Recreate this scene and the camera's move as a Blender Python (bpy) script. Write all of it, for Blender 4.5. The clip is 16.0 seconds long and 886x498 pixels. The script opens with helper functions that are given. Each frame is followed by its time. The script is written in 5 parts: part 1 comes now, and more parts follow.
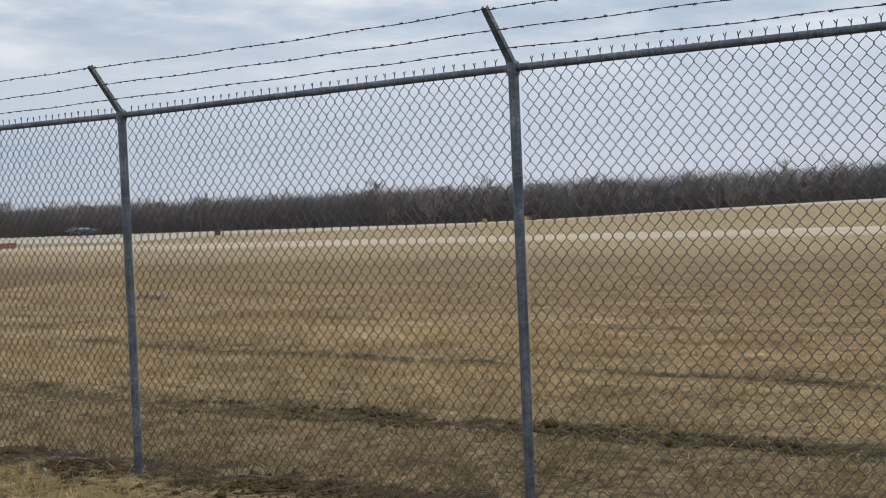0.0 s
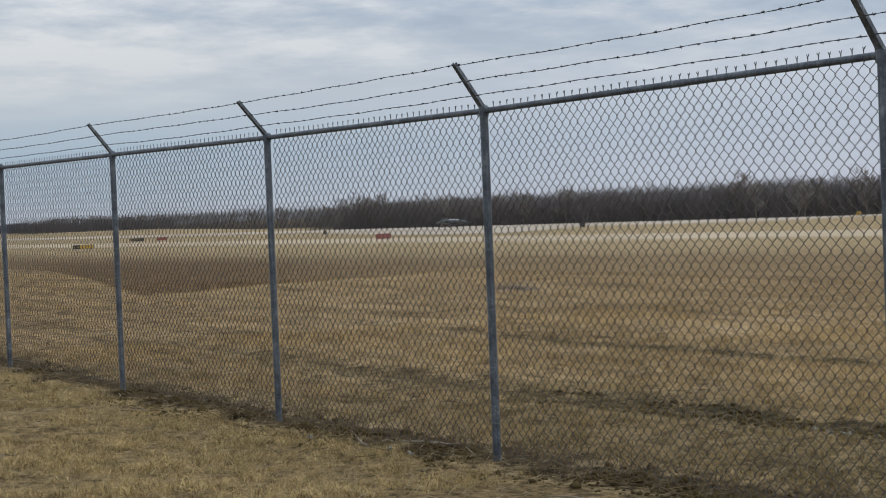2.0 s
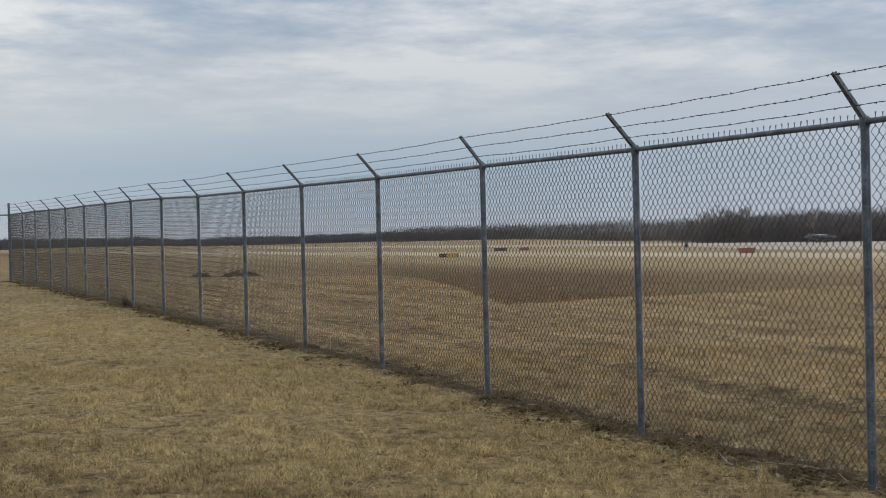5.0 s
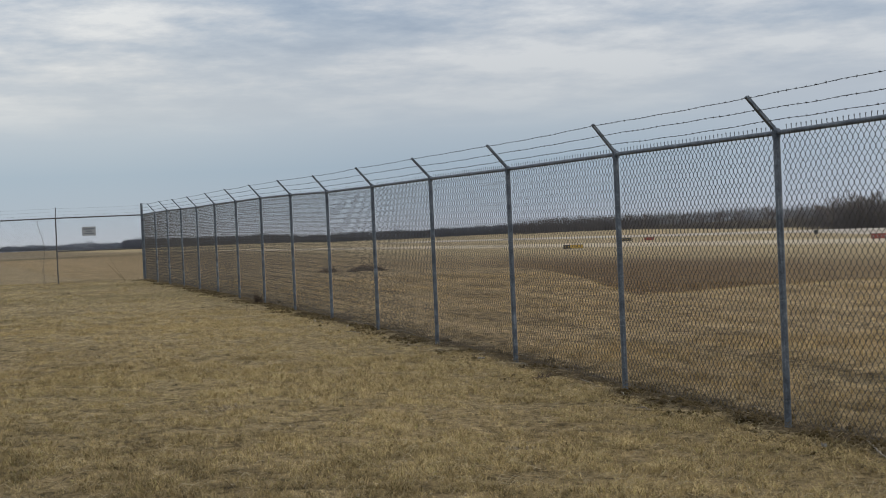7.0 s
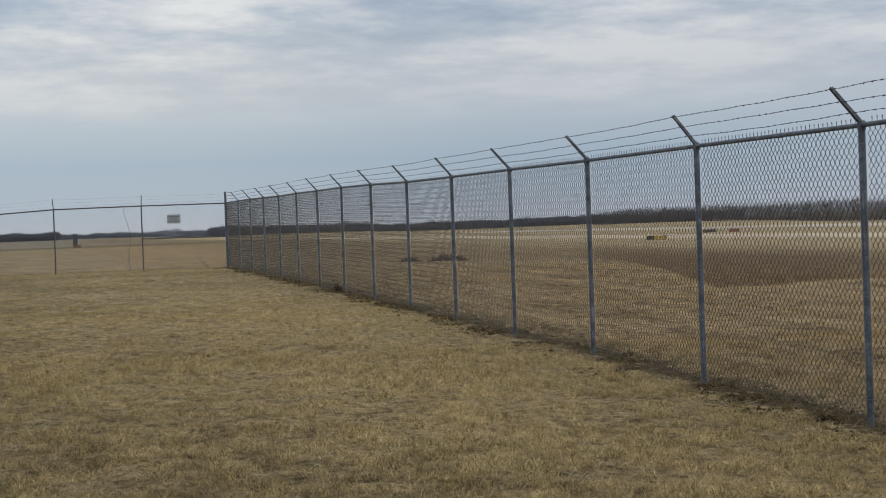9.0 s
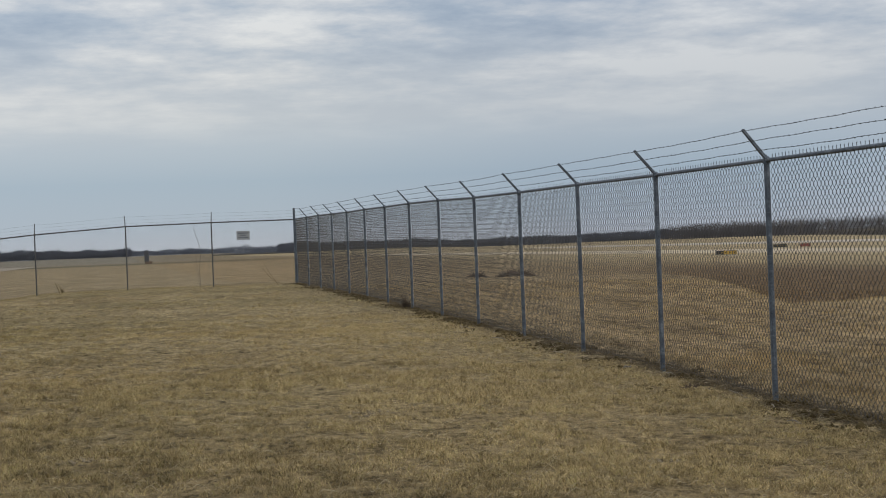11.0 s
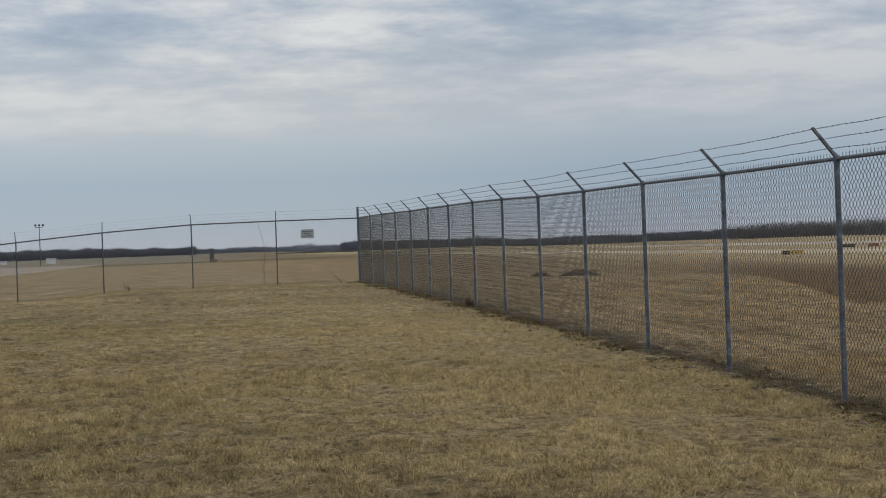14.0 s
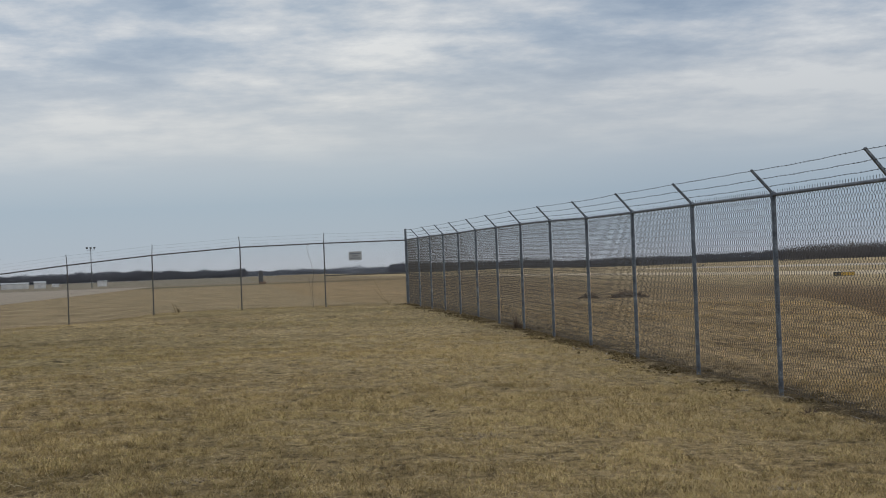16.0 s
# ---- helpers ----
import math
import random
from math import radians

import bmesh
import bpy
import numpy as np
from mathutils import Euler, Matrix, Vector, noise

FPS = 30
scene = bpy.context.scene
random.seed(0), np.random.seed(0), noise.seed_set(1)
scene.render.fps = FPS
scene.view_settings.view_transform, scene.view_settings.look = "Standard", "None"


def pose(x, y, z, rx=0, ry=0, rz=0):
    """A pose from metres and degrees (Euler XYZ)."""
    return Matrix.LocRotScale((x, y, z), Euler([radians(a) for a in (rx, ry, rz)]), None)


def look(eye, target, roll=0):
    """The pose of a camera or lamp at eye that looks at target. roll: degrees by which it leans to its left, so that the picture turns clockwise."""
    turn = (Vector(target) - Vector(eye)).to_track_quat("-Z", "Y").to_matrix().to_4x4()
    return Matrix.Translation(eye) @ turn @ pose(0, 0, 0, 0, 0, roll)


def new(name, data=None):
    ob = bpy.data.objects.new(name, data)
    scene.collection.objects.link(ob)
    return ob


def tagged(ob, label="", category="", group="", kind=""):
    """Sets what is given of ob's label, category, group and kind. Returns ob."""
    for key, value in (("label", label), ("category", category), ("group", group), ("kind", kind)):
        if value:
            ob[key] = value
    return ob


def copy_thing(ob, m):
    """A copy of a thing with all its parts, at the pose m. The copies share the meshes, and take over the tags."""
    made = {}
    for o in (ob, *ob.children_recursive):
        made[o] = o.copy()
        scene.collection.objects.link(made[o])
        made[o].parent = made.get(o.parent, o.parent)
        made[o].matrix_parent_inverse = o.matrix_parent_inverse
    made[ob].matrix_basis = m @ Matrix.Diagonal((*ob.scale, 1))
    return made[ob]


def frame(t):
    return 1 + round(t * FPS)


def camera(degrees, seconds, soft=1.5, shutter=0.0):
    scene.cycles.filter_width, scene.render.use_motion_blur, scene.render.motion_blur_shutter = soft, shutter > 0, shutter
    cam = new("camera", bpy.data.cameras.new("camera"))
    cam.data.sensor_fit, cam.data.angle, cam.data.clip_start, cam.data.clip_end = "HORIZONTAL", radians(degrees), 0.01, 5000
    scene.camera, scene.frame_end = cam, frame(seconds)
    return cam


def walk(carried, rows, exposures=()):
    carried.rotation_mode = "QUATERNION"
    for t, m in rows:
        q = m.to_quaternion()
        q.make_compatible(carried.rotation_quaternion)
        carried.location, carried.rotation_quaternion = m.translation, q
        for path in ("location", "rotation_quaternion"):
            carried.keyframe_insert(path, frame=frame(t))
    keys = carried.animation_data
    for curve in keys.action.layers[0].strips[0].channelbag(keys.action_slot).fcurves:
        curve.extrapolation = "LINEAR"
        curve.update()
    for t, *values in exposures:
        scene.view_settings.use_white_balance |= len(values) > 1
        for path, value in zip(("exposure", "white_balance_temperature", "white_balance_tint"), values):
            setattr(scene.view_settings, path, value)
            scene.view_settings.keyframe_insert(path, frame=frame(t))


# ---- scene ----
cam = camera(35.4, 16.0, soft=1.05)

PATH = [
    (0, (-6.535, -4.28, 1.776), (-4.919, -3.104, 1.714), -2.4),
    (0.5, (-6.503, -4.282, 1.782), (-5.002, -2.96, 1.748), -2.3),
    (1, (-6.492, -4.306, 1.782), (-5.078, -2.892, 1.746), -2.4),
    (1.5, (-6.498, -4.311, 1.78), (-5.166, -2.819, 1.743), -2.3),
    (2, (-6.498, -4.313, 1.783), (-5.24, -2.759, 1.731), -2.3),
    (2.5, (-6.484, -4.284, 1.783), (-5.28, -2.688, 1.728), -2.2),
    (3, (-6.524, -4.284, 1.781), (-5.396, -2.633, 1.727), -2.4),
    (3.5, (-6.513, -4.257, 1.788), (-5.474, -2.549, 1.734), -2.6),
    (4, (-6.505, -4.237, 1.787), (-5.57, -2.47, 1.735), -2.5),
    (4.5, (-6.511, -4.244, 1.788), (-5.629, -2.45, 1.736), -1.8),
    (5, (-6.512, -4.24, 1.787), (-5.691, -2.416, 1.769), -1.4),
    (7.5, (-6.562, -4.013, 1.779), (-5.914, -2.121, 1.752), -2.7),
    (8, (-6.521, -3.984, 1.79), (-5.874, -2.092, 1.758), -2.5),
    (8.5, (-6.497, -3.997, 1.791), (-5.926, -2.081, 1.759), -2.2),
    (9, (-6.471, -4.001, 1.796), (-5.929, -2.076, 1.763), -2.1),
    (9.5, (-6.468, -4.004, 1.8), (-5.929, -2.079, 1.768), -2.2),
    (10, (-6.46, -3.996, 1.799), (-5.957, -2.06, 1.784), -2.2),
    (12.5, (-6.494, -4.003, 1.793), (-6.064, -2.05, 1.788), -2.4),
    (13, (-6.483, -3.976, 1.789), (-6.058, -2.022, 1.784), -2.4),
    (13.5, (-6.474, -3.948, 1.803), (-6.095, -1.985, 1.799), -2.3),
    (14, (-6.476, -3.943, 1.797), (-6.116, -1.976, 1.792), -2.1),
    (14.5, (-6.475, -3.918, 1.802), (-6.114, -1.951, 1.798), -2.1),
    (15, (-6.467, -3.914, 1.802), (-6.126, -1.943, 1.803), -2.1),
    (15.5, (-6.468, -3.907, 1.801), (-6.137, -1.934, 1.821), -2.2),
    (16, (-6.458, -3.878, 1.801), (-6.165, -1.9, 1.83), -2.2),
]
walk(cam, [(t, look(eye, target, roll)) for t, eye, target, roll in PATH],
     exposures=[(0.0, 0.24), (0.5, 0.10), (1.0, 0.03), (1.5, 0.03), (2.5, 0.06), (4.0, 0.08), (5.0, -0.02), (7.5, -0.07), (10.0, -0.08), (13.0, -0.18), (16.0, -0.14)])

# ---- light ----
def node(tree, kind, inputs=None, **props):
    n = tree.nodes.new(kind)
    for k, v in props.items():
        setattr(n, k, v)
    for k, v in (inputs or {}).items():
        if isinstance(v, bpy.types.NodeSocket):
            tree.links.new(v, n.inputs[k])
        else:
            n.inputs[k].default_value = v
    return n


def maths(tree, op, a, b=0.0, c=0.0, clamp=False):
    n = node(tree, "ShaderNodeMath", {0: a, 1: b, 2: c}, operation=op)
    n.use_clamp = clamp
    return n.outputs[0]


def ramp(tree, fac, stops):
    n = node(tree, "ShaderNodeValToRGB", {"Fac": fac})
    el = n.color_ramp.elements
    el.remove(el[1])
    el[0].position, el[0].color = stops[0][0], (*stops[0][1], 1)
    for p, c in stops[1:]:
        el.new(p).color = (*c, 1)
    return n.outputs["Color"]


def grey(v):
    return (v, v, v)


def mix(tree, fac, a, b, blend="MIX"):
    n = node(tree, "ShaderNodeMix", {"Factor": fac}, data_type="RGBA", blend_type=blend)
    for k, v in ((6, a), (7, b)):
        if isinstance(v, bpy.types.NodeSocket):
            tree.links.new(v, n.inputs[k])
        else:
            n.inputs[k].default_value = (*v, 1)
    return n.outputs[2]


def noise_tex(tree, vec, scale, detail=4.0, rough=0.55, scaled=None):
    if scaled:
        vec = node(tree, "ShaderNodeMapping", {"Vector": vec, "Scale": scaled}).outputs[0]
    return node(tree, "ShaderNodeTexNoise", {"Vector": vec, "Scale": scale, "Detail": detail, "Roughness": rough}).outputs["Fac"]


SUN_ELEVATION, SUN_AZIMUTH = 42.0, 150.0      # azimuth clockwise from +y

world = bpy.data.worlds.new("overcast_sky")
scene.world = world
world.use_nodes = True
wt = world.node_tree
wt.nodes.clear()
direction = node(wt, "ShaderNodeTexCoord").outputs["Generated"]
sep = node(wt, "ShaderNodeSeparateXYZ", {0: direction})
up = maths(wt, "MAXIMUM", sep.outputs[2], 0.0)
deck = maths(wt, "ADD", up, 0.10)
flat = node(wt, "ShaderNodeCombineXYZ", {0: maths(wt, "DIVIDE", sep.outputs[0], deck), 1: maths(wt, "DIVIDE", sep.outputs[1], deck), 2: 0.0}).outputs[0]
big = noise_tex(wt, flat, 0.75, 5.0, 0.55)
fine = noise_tex(wt, flat, 2.6, 6.0, 0.62)
lumps = maths(wt, "ADD", maths(wt, "MULTIPLY", big, 0.6), maths(wt, "MULTIPLY", fine, 0.4))
cloud = ramp(wt, lumps, [(0.41, (0.34, 0.42, 0.53)), (0.47, (0.45, 0.52, 0.61)), (0.525, (0.62, 0.655, 0.70)), (0.58, (0.80, 0.81, 0.815))])
low = ramp(wt, up, [(0.0, (0.48, 0.51, 0.57)), (0.02, (0.42, 0.49, 0.57)), (0.05, (0.39, 0.48, 0.57)), (0.074, (0.48, 0.545, 0.61)), (0.095, (0.61, 0.635, 0.655)), (0.125, (0.675, 0.68, 0.675))])
low_right = ramp(wt, up, [(0.0, (0.57, 0.59, 0.66)), (0.05, (0.55, 0.58, 0.66)), (0.10, (0.57, 0.61, 0.68)), (0.14, (0.60, 0.64, 0.69))])
low = mix(wt, ramp(wt, sep.outputs[0], [(0.45, grey(0)), (0.90, grey(1))]), low, low_right)
lift = ramp(wt, up, [(0.07, grey(0.0)), (0.165, grey(1.0))])
cover = mix(wt, lift, low, cloud)
sky = node(wt, "ShaderNodeTexSky", sky_type="NISHITA", sun_disc=False, sun_elevation=radians(SUN_ELEVATION), sun_rotation=radians(SUN_AZIMUTH))
blue = mix(wt, 1.0, sky.outputs[0], grey(0.1), "MULTIPLY")
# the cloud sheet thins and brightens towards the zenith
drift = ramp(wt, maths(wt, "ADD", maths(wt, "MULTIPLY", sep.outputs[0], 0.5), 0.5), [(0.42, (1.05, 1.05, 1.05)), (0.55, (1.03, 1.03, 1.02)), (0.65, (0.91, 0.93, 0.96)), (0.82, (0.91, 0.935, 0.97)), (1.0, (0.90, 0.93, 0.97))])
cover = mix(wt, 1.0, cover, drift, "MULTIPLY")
zenith = ramp(wt, up, [(0.2, grey(1.0)), (0.9, grey(1.45))])
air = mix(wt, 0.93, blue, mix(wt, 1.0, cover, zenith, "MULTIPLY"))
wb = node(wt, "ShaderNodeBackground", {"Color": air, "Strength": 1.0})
wt.links.new(wb.outputs[0], node(wt, "ShaderNodeOutputWorld").inputs["Surface"])

sun_data = bpy.data.lights.new("sun", "SUN")
sun_data.energy, sun_data.angle, sun_data.color = 1.2, radians(14), (1.0, 0.95, 0.87)
sun = new("sun", sun_data)
_a, _e = radians(SUN_AZIMUTH), radians(SUN_ELEVATION)
sun.matrix_world = look(Vector((math.sin(_a) * math.cos(_e), math.cos(_a) * math.cos(_e), math.sin(_e))) * 50, (0, 0, 0))


# ---- the lie of the land ----
FENCE_POSTS = [-9.22, -6.17, -3.12, -0.06, 3.19] + [3.05 * k for k in range(2, 16)] + [49.5]
TOP_KNOTS = ([-10, -0.06, 3.19, 6.1, 9.15, 12.2, 15.25, 18.3, 21.35, 24.4, 27.45, 30.5, 33.55, 36.6, 42.7, 49.5],
             [2.55, 2.528, 2.498, 2.503, 2.529, 2.548, 2.585, 2.612, 2.651, 2.72, 2.77, 2.799, 2.835, 2.855, 2.941, 2.997])
BASE_KNOTS = ([-60, 0, 3.17, 6.1, 9.15, 12.2, 15.25, 18.3, 24.4, 30.5, 36.6, 49.5, 58, 75, 120],
              [-0.01, -0.01, -0.008, 0.008, 0.045, 0.118, 0.153, 0.208, 0.295, 0.385, 0.452, 0.52, 0.42, 0.0, -0.4])
FIELD_KNOTS = ([0, 3, 8, 22, 50, 98, 120, 236, 262, 330, 480, 5000], [0, -0.09, -0.20, -0.60, -1.30, -2.25, -2.08, -2.10, -3.5, -4.0, -3.0, -2.1])
VIEW_X, VIEW_Y = -6.53, -4.1


def value_noise(x, y, size, seed=0):
    """Smooth random values 0..1 on a lattice of that size."""
    u, v = np.asarray(x, float) / size, np.asarray(y, float) / size
    iu, iv = np.floor(u).astype(np.int64), np.floor(v).astype(np.int64)
    fu, fv = u - iu, v - iv
    fu, fv = fu * fu * (3 - 2 * fu), fv * fv * (3 - 2 * fv)

    def h(a, b):
        n = (a * 374761393 + b * 668265263 + seed * 974634) & 0x7FFFFFFF
        n = ((n ^ (n >> 13)) * 1274126177) & 0x7FFFFFFF
        return ((n ^ (n >> 16)) & 0xFFFF) / 65535.0

    return (h(iu, iv) * (1 - fu) + h(iu + 1, iv) * fu) * (1 - fv) + (h(iu, iv + 1) * (1 - fu) + h(iu + 1, iv + 1) * fu) * fv


def smooth(a, b, v):
    u = np.clip((v - a) / (b - a), 0, 1)
    return u * u * (3 - 2 * u)


def land(x, y):
    """Height of the ground, for numbers or arrays."""
    x, y = np.asarray(x, float), np.asarray(y, float)
    strip = np.interp(y, *BASE_KNOTS)
    near = strip * (1 - smooth(20, 90, x))
    field = np.interp(np.maximum(x, 0), *FIELD_KNOTS)
    far_flat = smooth(120, 420, y) * (1 - smooth(40, 110, x))
    field = field * (1 - far_flat)
    far = np.hypot(x, y)
    rise = 2.2 * smooth(760, 1200, far) * smooth(100, 400, y)
    lawn = 0.20 * smooth(0.3, 4.5, -x) * (1 - smooth(8, 45, y)) * (1 - smooth(20, 60, -x))
    fall = -1.05 * smooth(8.6, 18.0, -x) * smooth(38, 54, y) * (1 - smooth(70, 140, y))
    # swale behind a low lip, its mouth towards the lawn
    u, v = (x + 6.5) * 0.42 + (y + 4.2) * 0.9075, (x + 6.5) * 0.9075 - (y + 4.2) * 0.42
    behind = u - 32.6 - 1.25 * np.maximum(v - 1.2, 0) - 8.0 * np.maximum(1.2 - v, 0)
    dip = -0.55 * smooth(0, 9, behind / (1 + 0.25 * np.maximum(1.2 - v, 0))) * (1 - smooth(16, 50, behind)) * (1 - smooth(8, 26, v))
    dip = dip + 0.07 * np.exp(-((behind + 0.8) / 1.2) ** 2) * smooth(1.2, 3.7, v) * (1 - smooth(9, 18, v))
    knoll = 3.3 * smooth(0, 1, 1.25 - np.hypot((x - 322) / 62.0, (y - 690) / 150.0))
    bumps = 0.05 * (value_noise(x, y, 1.3, 3) - 0.5) + 0.035 * (value_noise(x, y, 0.45, 5) - 0.5) + 0.10 * (value_noise(x, y, 6.0, 7) - 0.5)
    bumps = bumps * smooth(0.3, 1.6, np.abs(x)) * (1 - smooth(60, 90, np.abs(x) + np.abs(y) * 0.5))
    rut = -0.03 * np.exp(-((x - 3.0) / 0.28) ** 2) - 0.03 * np.exp(-((x - 7.25) / 0.22) ** 2)
    shoulder = 2.4 * (1 - smooth(40, 170, y)) * smooth(135, 215, x)
    return near + field + shoulder + rise + lawn + fall + dip + knoll + bumps + rut


# ---- materials ----
def material(name, rough=0.6, metal=0.0):
    m = bpy.data.materials.new(name)
    m.use_nodes = True
    t = m.node_tree
    b = t.nodes["Principled BSDF"]
    b.inputs["Roughness"].default_value, b.inputs["Metallic"].default_value = rough, metal
    return m, t, b


def bump(t, b, height, strength=0.3, distance=0.01):
    n = node(t, "ShaderNodeBump", {"Height": height, "Strength": strength, "Distance": distance})
    t.links.new(n.outputs[0], b.inputs["Normal"])


def surface(name, c1, c2, scale=4.0, rough=0.6, metal=0.0, relief=0.0, grain=40.0, space="Object"):
    """Two tones by a coarse noise, with a fine grain over them."""
    m, t, b = material(name, rough, metal)
    co = node(t, "ShaderNodeTexCoord").outputs[space] if space == "Object" else node(t, "ShaderNodeNewGeometry").outputs["Position"]
    n1, n2 = noise_tex(t, co, scale), noise_tex(t, co, grain, 3.0)
    f = maths(t, "ADD", maths(t, "MULTIPLY", n1, 0.65), maths(t, "MULTIPLY", n2, 0.35))
    t.links.new(ramp(t, f, [(0.35, c1), (0.65, c2)]), b.inputs["Base Color"])
    rg = ramp(t, n1, [(0.3, grey(max(rough - 0.1, 0.05))), (0.7, grey(min(rough + 0.12, 1)))])
    t.links.new(rg, b.inputs["Roughness"])
    if relief:
        bump(t, b, n2, 0.5, relief)
    if rough >= 0.89:
        b.inputs["Specular IOR Level"].default_value = 0.12
    return m


def ground_colours():
    """Node group: the colour of dry winter grass and bare soil at a place of the world, with haze painted in far off.
    """
    g = bpy.data.node_groups.new("ground_colours", "ShaderNodeTree")
    g.interface.new_socket("Color", in_out="OUTPUT", socket_type="NodeSocketColor")
    g.interface.new_socket("Soil", in_out="OUTPUT", socket_type="NodeSocketFloat")
    pos = node(g, "ShaderNodeNewGeometry").outputs["Position"]
    s = node(g, "ShaderNodeSeparateXYZ", {0: pos})
    x, y = s.outputs[0], s.outputs[1]
    patch = noise_tex(g, pos, 0.33, 5.0, 0.6)
    tuft = noise_tex(g, pos, 2.2, 5.0, 0.65)
    streak = noise_tex(g, pos, 1.0, 4.0, 0.55, (0.85, 0.17, 0.3))
    hue = noise_tex(g, pos, 0.11, 3.0)
    mixd = maths(g, "ADD", maths(g, "MULTIPLY", patch, 0.5), maths(g, "MULTIPLY", tuft, 0.5))
    lawn = ramp(g, mixd, [(0.34, (0.150, 0.110, 0.056)), (0.44, (0.275, 0.205, 0.108)), (0.54, (0.370, 0.282, 0.150)), (0.66, (0.470, 0.368, 0.212))])
    lawn = mix(g, ramp(g, hue, [(0.42, grey(0.0)), (0.60, grey(0.32))]), lawn, mix(g, tuft, (0.090, 0.080, 0.032), (0.250, 0.210, 0.092)))
    clump = noise_tex(g, pos, 3.6, 4.0, 0.7)
    lawn = mix(g, ramp(g, clump, [(0.37, grey(0.8)), (0.45, grey(0))]), lawn, (0.105, 0.075, 0.037))
    fmix = maths(g, "ADD", maths(g, "MULTIPLY", streak, 0.36), maths(g, "ADD", maths(g, "MULTIPLY", patch, 0.22), maths(g, "MULTIPLY", tuft, 0.42)))
    field = ramp(g, fmix, [(0.36, (0.130, 0.094, 0.052)), (0.45, (0.270, 0.200, 0.114)), (0.54, (0.390, 0.295, 0.174)), (0.64, (0.500, 0.392, 0.245))])
    lines = noise_tex(g, pos, 1.0, 5.0, 0.72, (5.5, 0.45, 0.3))
    lines = maths(g, "MULTIPLY", ramp(g, lines, [(0.36, grey(0.65)), (0.45, grey(0))]), ramp(g, maths(g, "DIVIDE", x, 60.0), [(0.3, grey(1)), (1.0, grey(0))]))
    yn = maths(g, "ADD", y, maths(g, "MULTIPLY", maths(g, "SUBTRACT", patch, 0.5), 7.0))
    worn = maths(g, "MULTIPLY", ramp(g, maths(g, "DIVIDE", yn, 20.0), [(0.25, grey(0.85)), (0.46, grey(0.0))]), ramp(g, maths(g, "DIVIDE", x, -10.0), [(0.30, grey(0)), (0.46, grey(1))]))
    lawn = mix(g, worn, lawn, ramp(g, tuft, [(0.36, (0.110, 0.082, 0.042)), (0.5, (0.235, 0.178, 0.095)), (0.64, (0.370, 0.288, 0.168))]))
    straw = maths(g, "MULTIPLY", ramp(g, maths(g, "DIVIDE", yn, 40.0), [(0.0, grey(0.5)), (0.15, grey(0.65)), (0.25, grey(0.85)), (0.55, grey(0.8)), (0.8, grey(0.15))]), ramp(g, maths(g, "DIVIDE", x, -10.0), [(0.05, grey(1)), (0.25, grey(0.8)), (0.5, grey(0.5)), (0.8, grey(0))]))
    lawn = mix(g, straw, lawn, mix(g, tuft, (0.272, 0.203, 0.107), (0.50, 0.388, 0.222)))
    beyond = ramp(g, maths(g, "ADD", x, maths(g, "MULTIPLY", tuft, 0.8)), [(0.0, grey(0)), (1.0, grey(1))])
    col = mix(g, beyond, lawn, field)
    left = ramp(g, maths(g, "DIVIDE", x, 100.0), [(0.25, grey(1)), (0.75, grey(0))])
    outer = maths(g, "MULTIPLY", ramp(g, maths(g, "DIVIDE", y, 1000.0), [(0.052, grey(0)), (0.075, grey(0.75)), (0.36, grey(0.8)), (1.0, grey(0.9))]), left)
    col = mix(g, outer, col, ramp(g, maths(g, "ADD", maths(g, "MULTIPLY", patch, 0.5), maths(g, "MULTIPLY", noise_tex(g, pos, 1.0, 5.0, 0.65, (0.06, 0.5, 0.3)), 0.5)), [(0.38, (0.205, 0.148, 0.080)), (0.5, (0.335, 0.250, 0.145)), (0.62, (0.450, 0.350, 0.215))]))
    yb = maths(g, "ADD", y, maths(g, "MULTIPLY", maths(g, "SUBTRACT", hue, 0.5), 60.0))
    mown = maths(g, "MULTIPLY", ramp(g, maths(g, "DIVIDE", yb, 1000.0), [(0.345, grey(0)), (0.365, grey(0.8)), (0.42, grey(0.8)), (0.44, grey(0.1)), (0.52, grey(0.0))]), left)
    col = mix(g, mown, col, (0.125, 0.105, 0.062))
    # haze over the farthest field, put into its colour as a greyer tan
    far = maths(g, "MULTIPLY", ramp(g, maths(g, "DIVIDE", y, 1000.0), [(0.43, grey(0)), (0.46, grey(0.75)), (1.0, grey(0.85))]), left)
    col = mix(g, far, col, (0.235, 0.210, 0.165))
    damp = maths(g, "MULTIPLY", ramp(g, maths(g, "DIVIDE", x, 10.0), [(0.02, grey(0)), (0.08, grey(0.9)), (0.30, grey(0.8)), (0.45, grey(0.4)), (0.7, grey(0.3)), (1.0, grey(0))]), ramp(g, patch, [(0.35, grey(1.0)), (0.62, grey(0.6))]))
    damp = maths(g, "MULTIPLY", damp, ramp(g, maths(g, "DIVIDE", y, 20.0), [(0.0, grey(0.9)), (0.35, grey(0.5)), (0.8, grey(0.2))]))
    col = mix(g, damp, col, ramp(g, tuft, [(0.34, (0.070, 0.055, 0.024)), (0.5, (0.205, 0.156, 0.074)), (0.64, (0.330, 0.250, 0.126))]))
    # belt of darker matted grass half way across the field, pale dry grass by the taxiway
    xn = maths(g, "ADD", x, maths(g, "MULTIPLY", maths(g, "SUBTRACT", hue, 0.5), 30.0))
